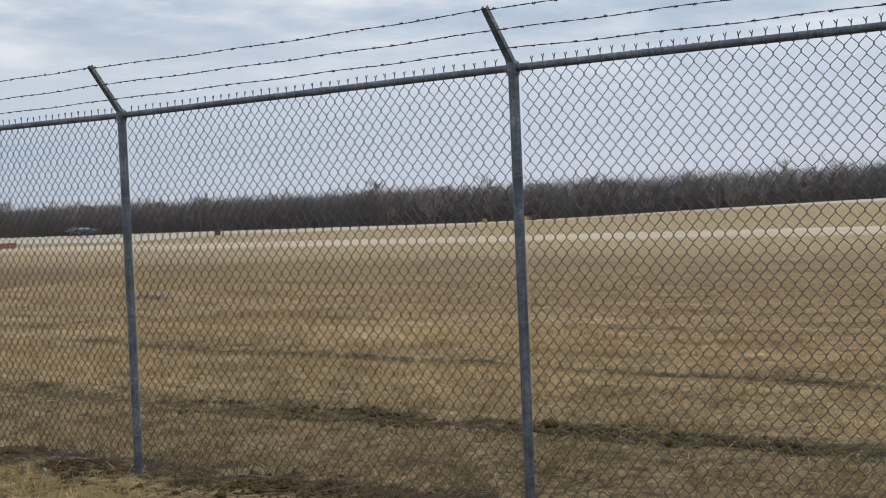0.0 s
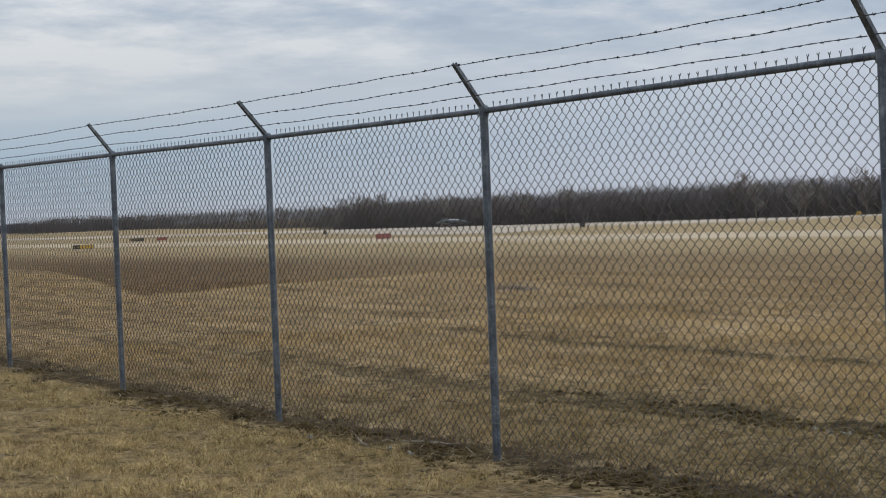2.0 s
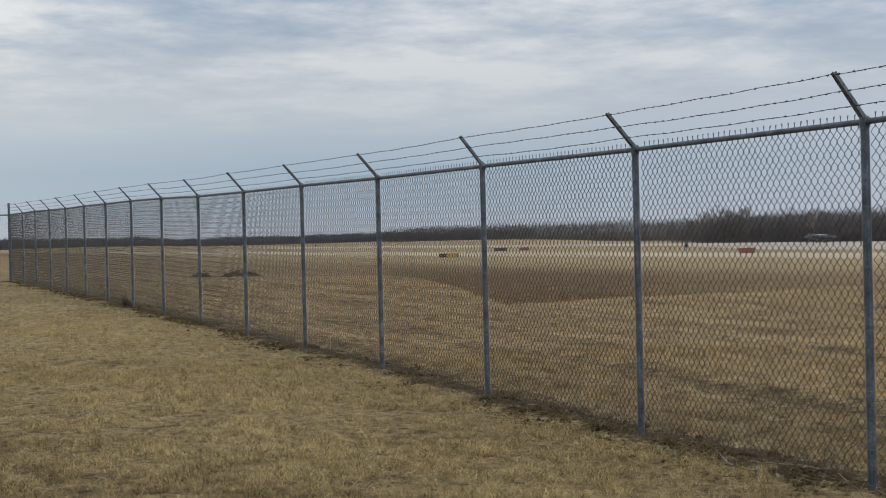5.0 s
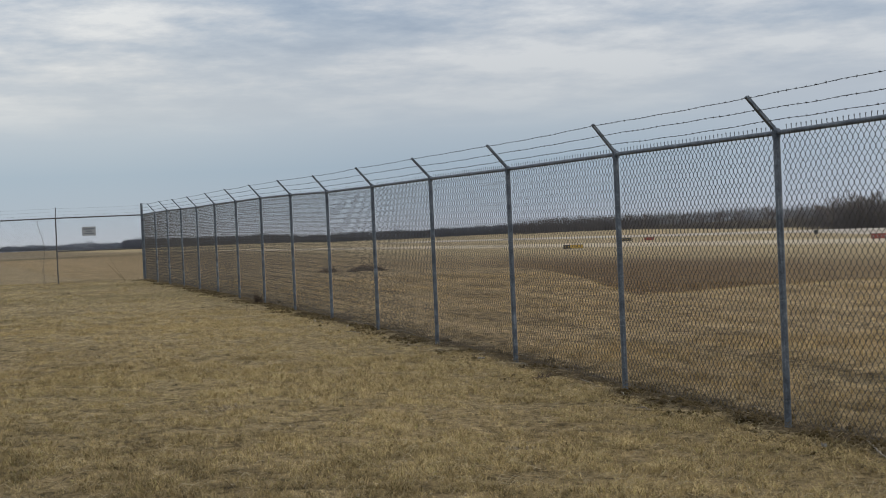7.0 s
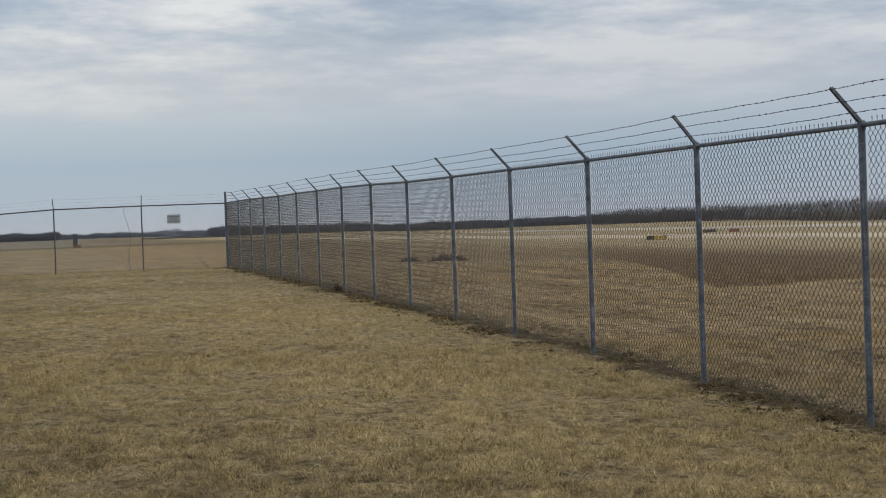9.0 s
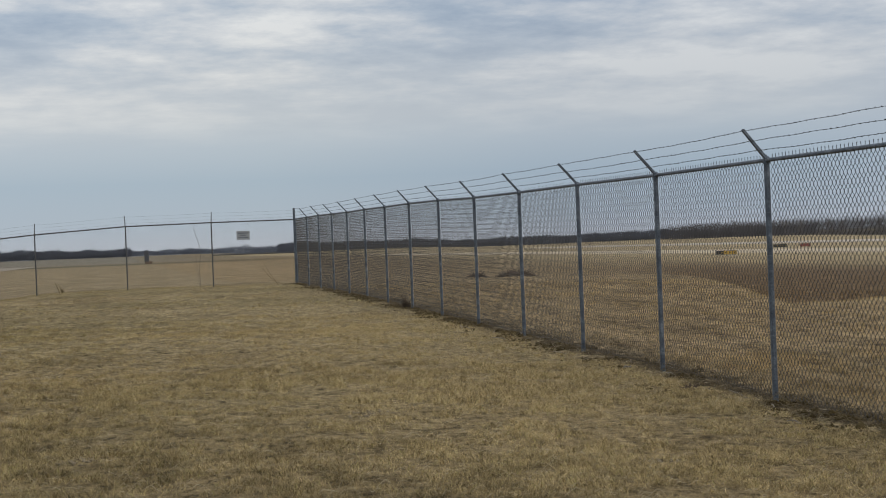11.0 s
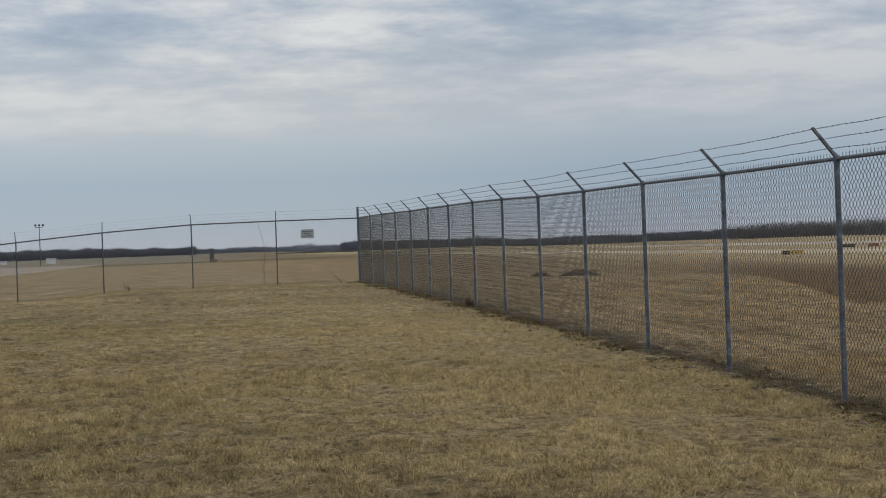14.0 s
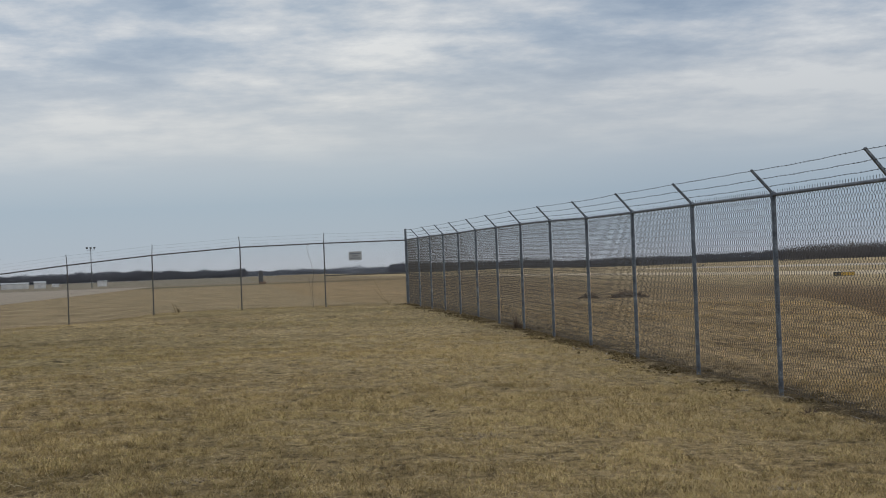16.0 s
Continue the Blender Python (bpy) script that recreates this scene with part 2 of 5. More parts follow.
    dark = maths(g, "MULTIPLY", ramp(g, maths(g, "DIVIDE", xn, 100.0), [(0.12, grey(0)), (0.26, grey(1)), (0.46, grey(1)), (0.70, grey(0))]), 0.38)
    col = mix(g, dark, col, (0.205, 0.148, 0.082))
    pale = ramp(g, maths(g, "DIVIDE", x, 100.0), [(0.50, grey(0)), (0.80, grey(0.6)), (1.0, grey(0.8))])
    col = mix(g, pale, col, (0.44, 0.345, 0.205))
    # sunk ground with brown dead growth
    hx, hy = maths(g, "ADD", x, 6.5), maths(g, "ADD", y, 4.2)
    hu = maths(g, "ADD", maths(g, "MULTIPLY", hx, 0.42), maths(g, "MULTIPLY", hy, 0.9075))
    hv = maths(g, "SUBTRACT", maths(g, "MULTIPLY", hx, 0.9075), maths(g, "MULTIPLY", hy, 0.42))
    right = maths(g, "MULTIPLY", maths(g, "MAXIMUM", maths(g, "SUBTRACT", hv, 1.2), 0.0), 1.25)
    leftward = maths(g, "MULTIPLY", maths(g, "MAXIMUM", maths(g, "SUBTRACT", 1.2, hv), 0.0), 8.0)
    behind = maths(g, "SUBTRACT", maths(g, "SUBTRACT", maths(g, "SUBTRACT", hu, 32.6), right), leftward)
    ragged = maths(g, "ADD", behind, maths(g, "MULTIPLY", maths(g, "SUBTRACT", patch, 0.5), maths(g, "ADD", maths(g, "MULTIPLY", leftward, 1.5), 10.0)))
    rim = maths(g, "MULTIPLY", ramp(g, maths(g, "ADD", maths(g, "DIVIDE", behind, 20.0), 0.5), [(0.39, grey(0)), (0.455, grey(0.5)), (0.49, grey(0.45)), (0.52, grey(0))]), ramp(g, maths(g, "DIVIDE", hv, 20.0), [(0.04, grey(0)), (0.16, grey(1)), (0.45, grey(0.9)), (0.8, grey(0))]))
    col = mix(g, rim, col, (0.46, 0.365, 0.22))
    hollow = maths(g, "MULTIPLY", ramp(g, maths(g, "DIVIDE", ragged, maths(g, "ADD", maths(g, "MULTIPLY", leftward, 3.0), 20.0)), [(0.0, grey(0)), (0.22, grey(0.72)), (0.7, grey(0.9))]), ramp(g, maths(g, "DIVIDE", x, 100.0), [(0.40, grey(1)), (0.56, grey(0.55)), (0.66, grey(0))]))
    hollow = maths(g, "MULTIPLY", hollow, ramp(g, maths(g, "DIVIDE", hv, maths(g, "MAXIMUM", hu, 5.0)), [(0.11, grey(1)), (0.16, grey(0.5)), (0.30, grey(0.15)), (0.6, grey(0))]))
    col = mix(g, hollow, col, ramp(g, tuft, [(0.36, (0.072, 0.045, 0.023)), (0.5, (0.155, 0.101, 0.054)), (0.64, (0.240, 0.165, 0.092))]))
    col = mix(g, maths(g, "MULTIPLY", lines, maths(g, "GREATER_THAN", x, 0.5)), col, mix(g, tuft, (0.070, 0.053, 0.026), (0.150, 0.110, 0.055)))
    small = noise_tex(g, pos, 9.0, 4.0, 0.6)
    warm = ramp(g, maths(g, "DIVIDE", x, 60.0), [(0.0, grey(0)), (0.02, grey(1)), (0.5, grey(1)), (1.0, grey(0.3))])
    col = mix(g, warm, col, (1.05, 1.0, 0.93), "MULTIPLY")
    col = mix(g, 1.0, col, ramp(g, small, [(0.34, (0.42, 0.41, 0.36)), (0.44, (0.86, 0.85, 0.82)), (0.54, (1.06, 1.06, 1.06)), (0.66, (1.28, 1.28, 1.28))]), "MULTIPLY")
    wet = maths(g, "MULTIPLY", ramp(g, maths(g, "DIVIDE", yn, 20.0), [(0.02, grey(0.5)), (0.35, grey(0.1)), (0.5, grey(0))]), ramp(g, maths(g, "DIVIDE", x, 10.0), [(0.03, grey(0)), (0.10, grey(1)), (0.30, grey(1)), (0.42, grey(0.2)), (0.6, grey(0))]))
    col = mix(g, wet, col, mix(g, small, (0.035, 0.027, 0.012), (0.180, 0.138, 0.066)))
    # bare soil along the fence and in the wheel ruts
    wob = maths(g, "MULTIPLY", maths(g, "SUBTRACT", tuft, 0.5), 1.5)
    off = maths(g, "ADD", maths(g, "ABSOLUTE", maths(g, "SUBTRACT", x, 0.14)), wob)
    strip = ramp(g, off, [(0.17, grey(1)), (0.42, grey(0))])
    strip = maths(g, "MULTIPLY", strip, maths(g, "LESS_THAN", y, 50.5))
    rut1 = ramp(g, maths(g, "ADD", maths(g, "ABSOLUTE", maths(g, "SUBTRACT", x, 3.0)), wob), [(0.24, grey(1)), (0.56, grey(0))])
    rut2 = ramp(g, maths(g, "ADD", maths(g, "ABSOLUTE", maths(g, "SUBTRACT", x, 7.25)), maths(g, "MULTIPLY", wob, 0.5)), [(0.13, grey(1)), (0.34, grey(0))])
    rut1 = maths(g, "MULTIPLY", rut1, ramp(g, maths(g, "DIVIDE", y, 20.0), [(0.12, grey(0.95)), (0.30, grey(0.6)), (0.9, grey(0))]))
    rut2 = maths(g, "MULTIPLY", rut2, ramp(g, maths(g, "DIVIDE", y, 20.0), [(0.3, grey(0.95)), (0.5, grey(0.6)), (0.8, grey(0))]))
    near = maths(g, "MAXIMUM", rut1, rut2)
    bare = maths(g, "MULTIPLY", ramp(g, maths(g, "ADD", maths(g, "MULTIPLY", patch, 0.4), maths(g, "MULTIPLY", noise_tex(g, pos, 1.1, 5.0, 0.7), 0.6)), [(0.60, grey(0)), (0.67, grey(0.8))]), maths(g, "LESS_THAN", x, 0.0))
    soil = maths(g, "MAXIMUM", strip, bare)
    speck = noise_tex(g, pos, 9.0, 5.0, 0.75)
    earth = ramp(g, speck, [(0.36, (0.034, 0.025, 0.013)), (0.50, (0.090, 0.064, 0.034)), (0.62, (0.180, 0.135, 0.080)), (0.78, (0.42, 0.37, 0.29))])
    col = mix(g, soil, col, earth)
    col = mix(g, near, col, ramp(g, speck, [(0.38, (0.030, 0.024, 0.010)), (0.52, (0.078, 0.060, 0.027)), (0.66, (0.210, 0.158, 0.080))]))
    out = g.nodes.new("NodeGroupOutput")
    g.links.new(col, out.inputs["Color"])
    g.links.new(soil, out.inputs["Soil"])
    return g


GROUND = ground_colours()


def ground_material():
    m, t, b = material("dry_grass_ground", 0.95)
    b.inputs["Specular IOR Level"].default_value = 0.1
    gc = node(t, "ShaderNodeGroup", node_tree=GROUND)
    pos = node(t, "ShaderNodeNewGeometry").outputs["Position"]
    fib = noise_tex(t, pos, 22.0, 6.0, 0.8)
    xyz = node(t, "ShaderNodeSeparateXYZ", {0: pos})
    # dark thatch and soil between the blades of the lawn
    thatch = maths(t, "MULTIPLY", maths(t, "LESS_THAN", xyz.outputs[0], -0.3), ramp(t, maths(t, "DIVIDE", xyz.outputs[1], 40.0), [(0.12, grey(0.6)), (0.28, grey(0.4)), (0.6, grey(0))]))
    clod = noise_tex(t, pos, 6.5, 5.0, 0.7)
    col = mix(t, 1.0, gc.outputs["Color"], ramp(t, fib, [(0.34, grey(0.30)), (0.5, grey(0.88)), (0.66, grey(1.25))]), "MULTIPLY")
    col = mix(t, 1.0, col, ramp(t, clod, [(0.36, grey(0.40)), (0.46, grey(0.85)), (0.56, grey(1.0)), (0.68, grey(1.18))]), "MULTIPLY")
    col = mix(t, thatch, col, (0.66, 0.60, 0.52), "MULTIPLY")
    t.links.new(col, b.inputs["Base Color"])
    h = maths(t, "ADD", maths(t, "MULTIPLY", fib, 0.4), clod)
    bump(t, b, h, 0.8, 0.06)
    return m


def blade_material():
    m, t, b = material("dry_grass_blades", 0.8)
    b.inputs["Specular IOR Level"].default_value = 0.2
    gc = node(t, "ShaderNodeGroup", node_tree=GROUND)
    rnd = node(t, "ShaderNodeNewGeometry").outputs["Random Per Island"]
    tone = ramp(t, rnd, [(0.0, (0.52, 0.52, 0.42)), (0.25, (0.98, 0.97, 0.86)), (0.65, (1.26, 1.24, 1.10)), (0.9, (1.58, 1.54, 1.42)), (1.0, (1.00, 1.20, 0.70))])
    t.links.new(mix(t, 1.0, gc.outputs["Color"], tone, "MULTIPLY"), b.inputs["Base Color"])
    return m


M_GROUND, M_BLADE = ground_material(), blade_material()
def galvanised():
    """Weathered zinc coat: spangle, runs down the post and dull dirt."""
    m, t, b = material("weathered_galvanised_steel", 0.5, 0.25)
    pos = node(t, "ShaderNodeNewGeometry").outputs["Position"]
    blotch, spangle = noise_tex(t, pos, 7.0, 4.0, 0.6), noise_tex(t, pos, 55.0, 3.0, 0.6)
    runs = noise_tex(t, pos, 1.0, 4.0, 0.65, (60.0, 60.0, 2.2))
    f = maths(t, "ADD", maths(t, "MULTIPLY", blotch, 0.4), maths(t, "ADD", maths(t, "MULTIPLY", spangle, 0.35), maths(t, "MULTIPLY", runs, 0.25)))
    t.links.new(ramp(t, f, [(0.36, (0.034, 0.042, 0.054)), (0.46, (0.072, 0.087, 0.108)), (0.54, (0.114, 0.134, 0.160)), (0.64, (0.240, 0.262, 0.290))]), b.inputs["Base Color"])
    t.links.new(ramp(t, spangle, [(0.3, grey(0.36)), (0.7, grey(0.66))]), b.inputs["Roughness"])
    bump(t, b, spangle, 0.35, 0.0008)
    return m


M_STEEL = galvanised()
M_WIRE = surface("dull_galvanised_wire", (0.052, 0.049, 0.045), (0.110, 0.104, 0.095), 8.0, 0.55, 0.3)
M_OLDSTEEL = surface("old_dark_fence_steel", (0.045, 0.045, 0.047), (0.105, 0.100, 0.098), 5.0, 0.6, 0.3, 0.0006, 60)
M_TIE = surface("bright_aluminium_tie", (0.14, 0.15, 0.16), (0.25, 0.26, 0.27), 6.0, 0.5, 0.4)
M_BARB = surface("rusting_barbed_wire", (0.035, 0.035, 0.038), (0.075, 0.073, 0.075), 12.0, 0.6, 0.3)
M_CONCRETE = surface("pale_concrete", (0.36, 0.305, 0.245), (0.47, 0.41, 0.335), 0.07, 0.9, 0, 0.004, 1.2, "World")
M_TAXI = surface("tan_concrete", (0.385, 0.310, 0.210), (0.49, 0.405, 0.290), 0.09, 0.9, 0, 0.004, 1.2, "World")
M_APRON = surface("grey_apron_concrete", (0.24, 0.200, 0.155), (0.31, 0.262, 0.205), 0.05, 0.9, 0, 0.004, 1.0, "World")
M_TWIG = surface("bare_winter_twigs", (0.158, 0.138, 0.136), (0.240, 0.214, 0.209), 0.15, 0.9, 0, 0, 2.0, "World")
M_BARK = surface("grey_brown_bark", (0.10, 0.088, 0.078), (0.175, 0.155, 0.14), 0.8, 0.9, 0, 0.01, 6.0)
def hazy_woods(name, c1, c2):
    """Far bare woods: twigs too fine to catch the light one by one, so they share one normal."""
    m = surface(name, c1, c2, 0.02, 0.95, 0, 0, 0.3, "World")
    t = m.node_tree
    n = node(t, "ShaderNodeCombineXYZ", {0: -0.15, 1: -0.55, 2: 0.82})
    t.links.new(n.outputs[0], t.nodes["Principled BSDF"].inputs["Normal"])
    return m


# distance haze is mixed into the far woods' colours, most in M_HAZEWOOD
M_FARWOOD = hazy_woods("distant_hazed_woods", (0.080, 0.085, 0.103), (0.100, 0.105, 0.123))
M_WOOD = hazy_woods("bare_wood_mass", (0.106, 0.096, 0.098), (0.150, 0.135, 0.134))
M_SCRUB = hazy_woods("hazed_bare_scrub", (0.082, 0.076, 0.078), (0.118, 0.108, 0.106))
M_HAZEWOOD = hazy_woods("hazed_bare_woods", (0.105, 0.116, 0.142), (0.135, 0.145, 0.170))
M_DEAD = surface("dead_weed_stems", (0.120, 0.088, 0.048), (0.255, 0.195, 0.110), 3.0, 0.9, 0, 0, 30, "World")
M_GREYTWIG = surface("grey_dead_twigs", (0.15, 0.125, 0.105), (0.30, 0.262, 0.228), 3.0, 0.9, 0, 0, 30, "World")
M_STICK = surface("bleached_sticks", (0.20, 0.165, 0.125), (0.33, 0.285, 0.23), 5.0, 0.85, 0, 0.001, 60)
M_LITTER = surface("pale_litter", (0.22, 0.205, 0.18), (0.36, 0.345, 0.32), 5.0, 0.7)
M_BUSH = surface("dead_brush", (0.06, 0.045, 0.035), (0.14, 0.105, 0.08), 2.0, 0.9, 0, 0, 20, "World")
M_YELLOW = surface("yellow_sign_face", (0.40, 0.25, 0.045), (0.48, 0.31, 0.06), 2.0, 0.5)
M_BLACK = surface("black_sign_face", (0.02, 0.02, 0.02), (0.045, 0.045, 0.045), 2.0, 0.5)
M_RED = surface("red_sign_face", (0.22, 0.055, 0.042), (0.29, 0.075, 0.055), 2.0, 0.5)
M_WHITE = surface("white_paint", (0.68, 0.68, 0.67), (0.80, 0.80, 0.79), 1.0, 0.55)
M_DARKGREY = surface("dark_grey_metal", (0.05, 0.053, 0.058), (0.09, 0.093, 0.10), 1.0, 0.45, 0.3)
M_JET = surface("gloss_grey_aircraft_paint", (0.045, 0.047, 0.050), (0.085, 0.087, 0.090), 0.6, 0.3, 0.2)
# paler than M_JET: the glint on the jet's lit top, put into the colour
M_JETTOP = surface("lit_top_aircraft_grey", (0.42, 0.43, 0.45), (0.55, 0.56, 0.58), 0.8, 0.3)
M_CANOPY = surface("smoked_canopy_glass", (0.02, 0.022, 0.025), (0.035, 0.037, 0.04), 1.0, 0.06)
M_RUBBER = surface("black_rubber", (0.02, 0.02, 0.02), (0.035, 0.035, 0.035), 4.0, 0.8)
M_OFFWHITE = surface("weathered_white_cladding", (0.33, 0.34, 0.35), (0.46, 0.465, 0.47), 0.4, 0.6)
M_PLATE = surface("faded_white_sign_plate", (0.21, 0.22, 0.23), (0.30, 0.31, 0.32), 6.0, 0.5)
M_ROOF = surface("grey_metal_roof", (0.30, 0.31, 0.32), (0.40, 0.41, 0.42), 0.3, 0.5, 0.2)
M_BROWN = surface("brown_cabinet_base", (0.11, 0.075, 0.05), (0.16, 0.11, 0.075), 1.0, 0.8)


# ---- mesh helpers ----
def mesh_object(name, verts, faces, mat, parent=None, label="", flat_shade=True):
    me = bpy.data.meshes.new(name)
    if isinstance(verts, np.ndarray):
        f = np.asarray(faces, np.int32)
        k = f.shape[1]
        me.vertices.add(len(verts))
        me.vertices.foreach_set("co", np.ascontiguousarray(verts, np.float32).ravel())
        me.loops.add(f.size)
        me.loops.foreach_set("vertex_index", f.ravel())
        me.polygons.add(len(f))
        me.polygons.foreach_set("loop_start", np.arange(0, f.size, k, dtype=np.int32))
        me.update(calc_edges=True)
    else:
        me.from_pydata([tuple(v) for v in verts], [], faces)
        me.update()
    if not flat_shade:
        me.polygons.foreach_set("use_smooth", np.ones(len(me.polygons), bool))
    me.materials.append(mat)
    ob = new(name, me)
    if parent:
        ob.parent = parent
    if label:
        ob["label"] = label
    return ob


def part(name, bm, mat, parent, label="", smoothed=False):
    me = bpy.data.meshes.new(name)
    bmesh.ops.recalc_face_normals(bm, faces=bm.faces)
    bm.to_mesh(me)
    bm.free()
    if smoothed:
        me.polygons.foreach_set("use_smooth", np.ones(len(me.polygons), bool))
    me.materials.append(mat)
    ob = new(name, me)
    ob.parent = parent
    if label:
        ob["label"] = label
    return ob


def add_box(bm, centre, size, bevel=0.0, turn=None):
    m = Matrix.Translation(centre) @ (turn or Matrix()) @ Matrix.Diagonal((*size, 1))
    made = bmesh.ops.create_cube(bm, size=1.0, matrix=m)
    if bevel:
        edges = list({e for v in made["verts"] for e in v.link_edges})
        bmesh.ops.bevel(bm, geom=edges, offset=bevel, segments=2, affect="EDGES", profile=0.6)


def add_tube(bm, a, b, r1, r2=None, sides=12):
    a, b = Vector(a), Vector(b)
    d = b - a
    m = Matrix.Translation((a + b) / 2) @ d.to_track_quat("Z", "Y").to_matrix().to_4x4()
    bmesh.ops.create_cone(bm, cap_ends=True, segments=sides, radius1=r1, radius2=r1 if r2 is None else r2, depth=d.length, matrix=m)


def add_ball(bm, centre, r, squash=(1, 1, 1), div=2):
    bmesh.ops.create_icosphere(bm, subdivisions=div, radius=r, matrix=Matrix.Translation(centre) @ Matrix.Diagonal((*squash, 1)))


def wires(points, r, sides=3, turn=0.0):
    """Tubes along many polylines at once: points is (n, m, 3); two sides make a flat strip."""
    p = np.asarray(points, float)
    n, m, _ = p.shape
    d = np.gradient(p, axis=1)
    d /= np.linalg.norm(d, axis=2, keepdims=True) + 1e-12
    ref = np.where(np.abs(d[..., :1]) > 0.9, np.array([0.0, 1.0, 0.0]), np.array([1.0, 0.0, 0.0]))
    u = np.cross(d, ref)
    u /= np.linalg.norm(u, axis=2, keepdims=True) + 1e-12
    w = np.cross(d, u)
    r = np.broadcast_to(np.asarray(r, float), (n, m))[..., None, None]
    ang = turn + np.arange(sides) * 2 * np.pi / sides
    ring = p[:, :, None, :] + r * (np.cos(ang)[:, None] * u[:, :, None, :] + np.sin(ang)[:, None] * w[:, :, None, :])
    v = ring.reshape(-1, 3)
    i = np.arange(n)[:, None, None] * m * sides + np.arange(m - 1)[None, :, None] * sides
    k = np.arange(sides)[None, None, :]
    k2 = (k + 1) % sides
    f = np.stack([i + k, i + k2, i + sides + k2, i + sides + k], axis=-1)
    if sides == 2:
        f = f[:, :, :1]
    return v, f.reshape(-1, 4)


def joined(pieces):
    vs, fs, o = [], [], 0
    for v, f in pieces:
        vs.append(v), fs.append(np.asarray(f) + o)
        o += len(v)
    return np.concatenate(vs), np.concatenate(fs)


def thing(name, place, label, category, group="", kind=""):
    ob = new(name)
    ob.location = place
    return tagged(ob, label, category, group, kind)


# ---- ground ----
def graded(lo, hi, a, b, fine, grow):
    """Steps of `fine` from a to b, growing outwards to lo and hi."""
    mid = list(np.arange(a, b, fine))
    for end, side in ((hi, 1), (lo, -1)):
        v, s, out = (mid[-1] if side > 0 else mid[0]), fine, []
        while (end - v) * side > 0:
            s *= grow
            v += s * side
            out.append(min(v, end) if side > 0 else max(v, end))
        mid = mid + out if side > 0 else out[::-1] + mid
    return np.array(mid)


def build_ground():
    xs, ys = graded(-4800, 4800, -12, 9, 0.21, 1.06), graded(-4800, 4800, 2, 48, 0.28, 1.06)
    X, Y = np.meshgrid(xs, ys, indexing="ij")
    v = np.stack([X, Y, land(X, Y)], axis=-1).reshape(-1, 3)
    a = np.arange(len(xs) - 1)[:, None] * len(ys) + np.arange(len(ys) - 1)[None, :]
    f = np.stack([a, a + len(ys), a + len(ys) + 1, a + 1], axis=-1).reshape(-1, 4)
    tagged(mesh_object("ground", v, f, M_GROUND, flat_shade=False), "dry straw-coloured winter grass with bare soil", "ground", kind="structure")


def strip(name, x0, x1, y0, y1, mat, label, step=20.0, lift=0.08, category="runway"):
    ys, xs = np.arange(y0, y1 + step, step), np.concatenate([[x0 - 0.3], np.linspace(x0, x1, 6), [x1 + 0.3]])
    X, Y = np.meshgrid(xs, ys, indexing="ij")
    Z = land(X, Y) + lift
    Z[0], Z[-1] = Z[0] - 0.5, Z[-1] - 0.5       # edges run down into the ground
    v = np.stack([X, Y, Z], axis=-1).reshape(-1, 3)
    n, a = len(ys), None
    a = np.arange(len(xs) - 1)[:, None] * n + np.arange(n - 1)[None, :]
    f = np.stack([a, a + n, a + n + 1, a + 1], axis=-1).reshape(-1, 4)
    return tagged(mesh_object(name, v, f, mat), label, category, kind="structure")


build_ground()
strip("taxiway", 109, 129, -600, 700, M_TAXI, "pale tan concrete taxiway across the dry field", category="taxiway")
strip("runway", 194, 231, -700, 700, M_CONCRETE, "long pale concrete runway in front of the woods")


def connector():
    """Skewed exit taxiway that joins the runway's near edge."""
    pts = [(194, 196), (194, 300), (150, 200), (150, 172)]
    rows = []
    for u in np.linspace(0, 1, 9):
        rows.append([(pts[0][0] + (pts[3][0] - pts[0][0]) * u, (pts[0][1] + (pts[3][1] - pts[0][1]) * u) * (1 - w) + (pts[1][1] + (pts[2][1] - pts[1][1]) * u) * w) for w in np.linspace(0, 1, 9)])
    v = np.array([(a, b, float(land(a, b)) + 0.07) for r in rows for a, b in r])
    k = np.arange(8)[:, None] * 9 + np.arange(8)[None, :]
    f = np.stack([k, k + 9, k + 10, k + 1], -1).reshape(-1, 4)
    tagged(mesh_object("exit_taxiway", v, f, M_CONCRETE), "skewed pale concrete exit taxiway", "taxiway", kind="structure")


connector()
strip("apron", -260, -34, 150, 440, M_APRON, "pale grey concrete apron beyond the fence", category="apron")


# ---- chain-link fences ----
def interp_top(y):
    return float(np.interp(y, *TOP_KNOTS))


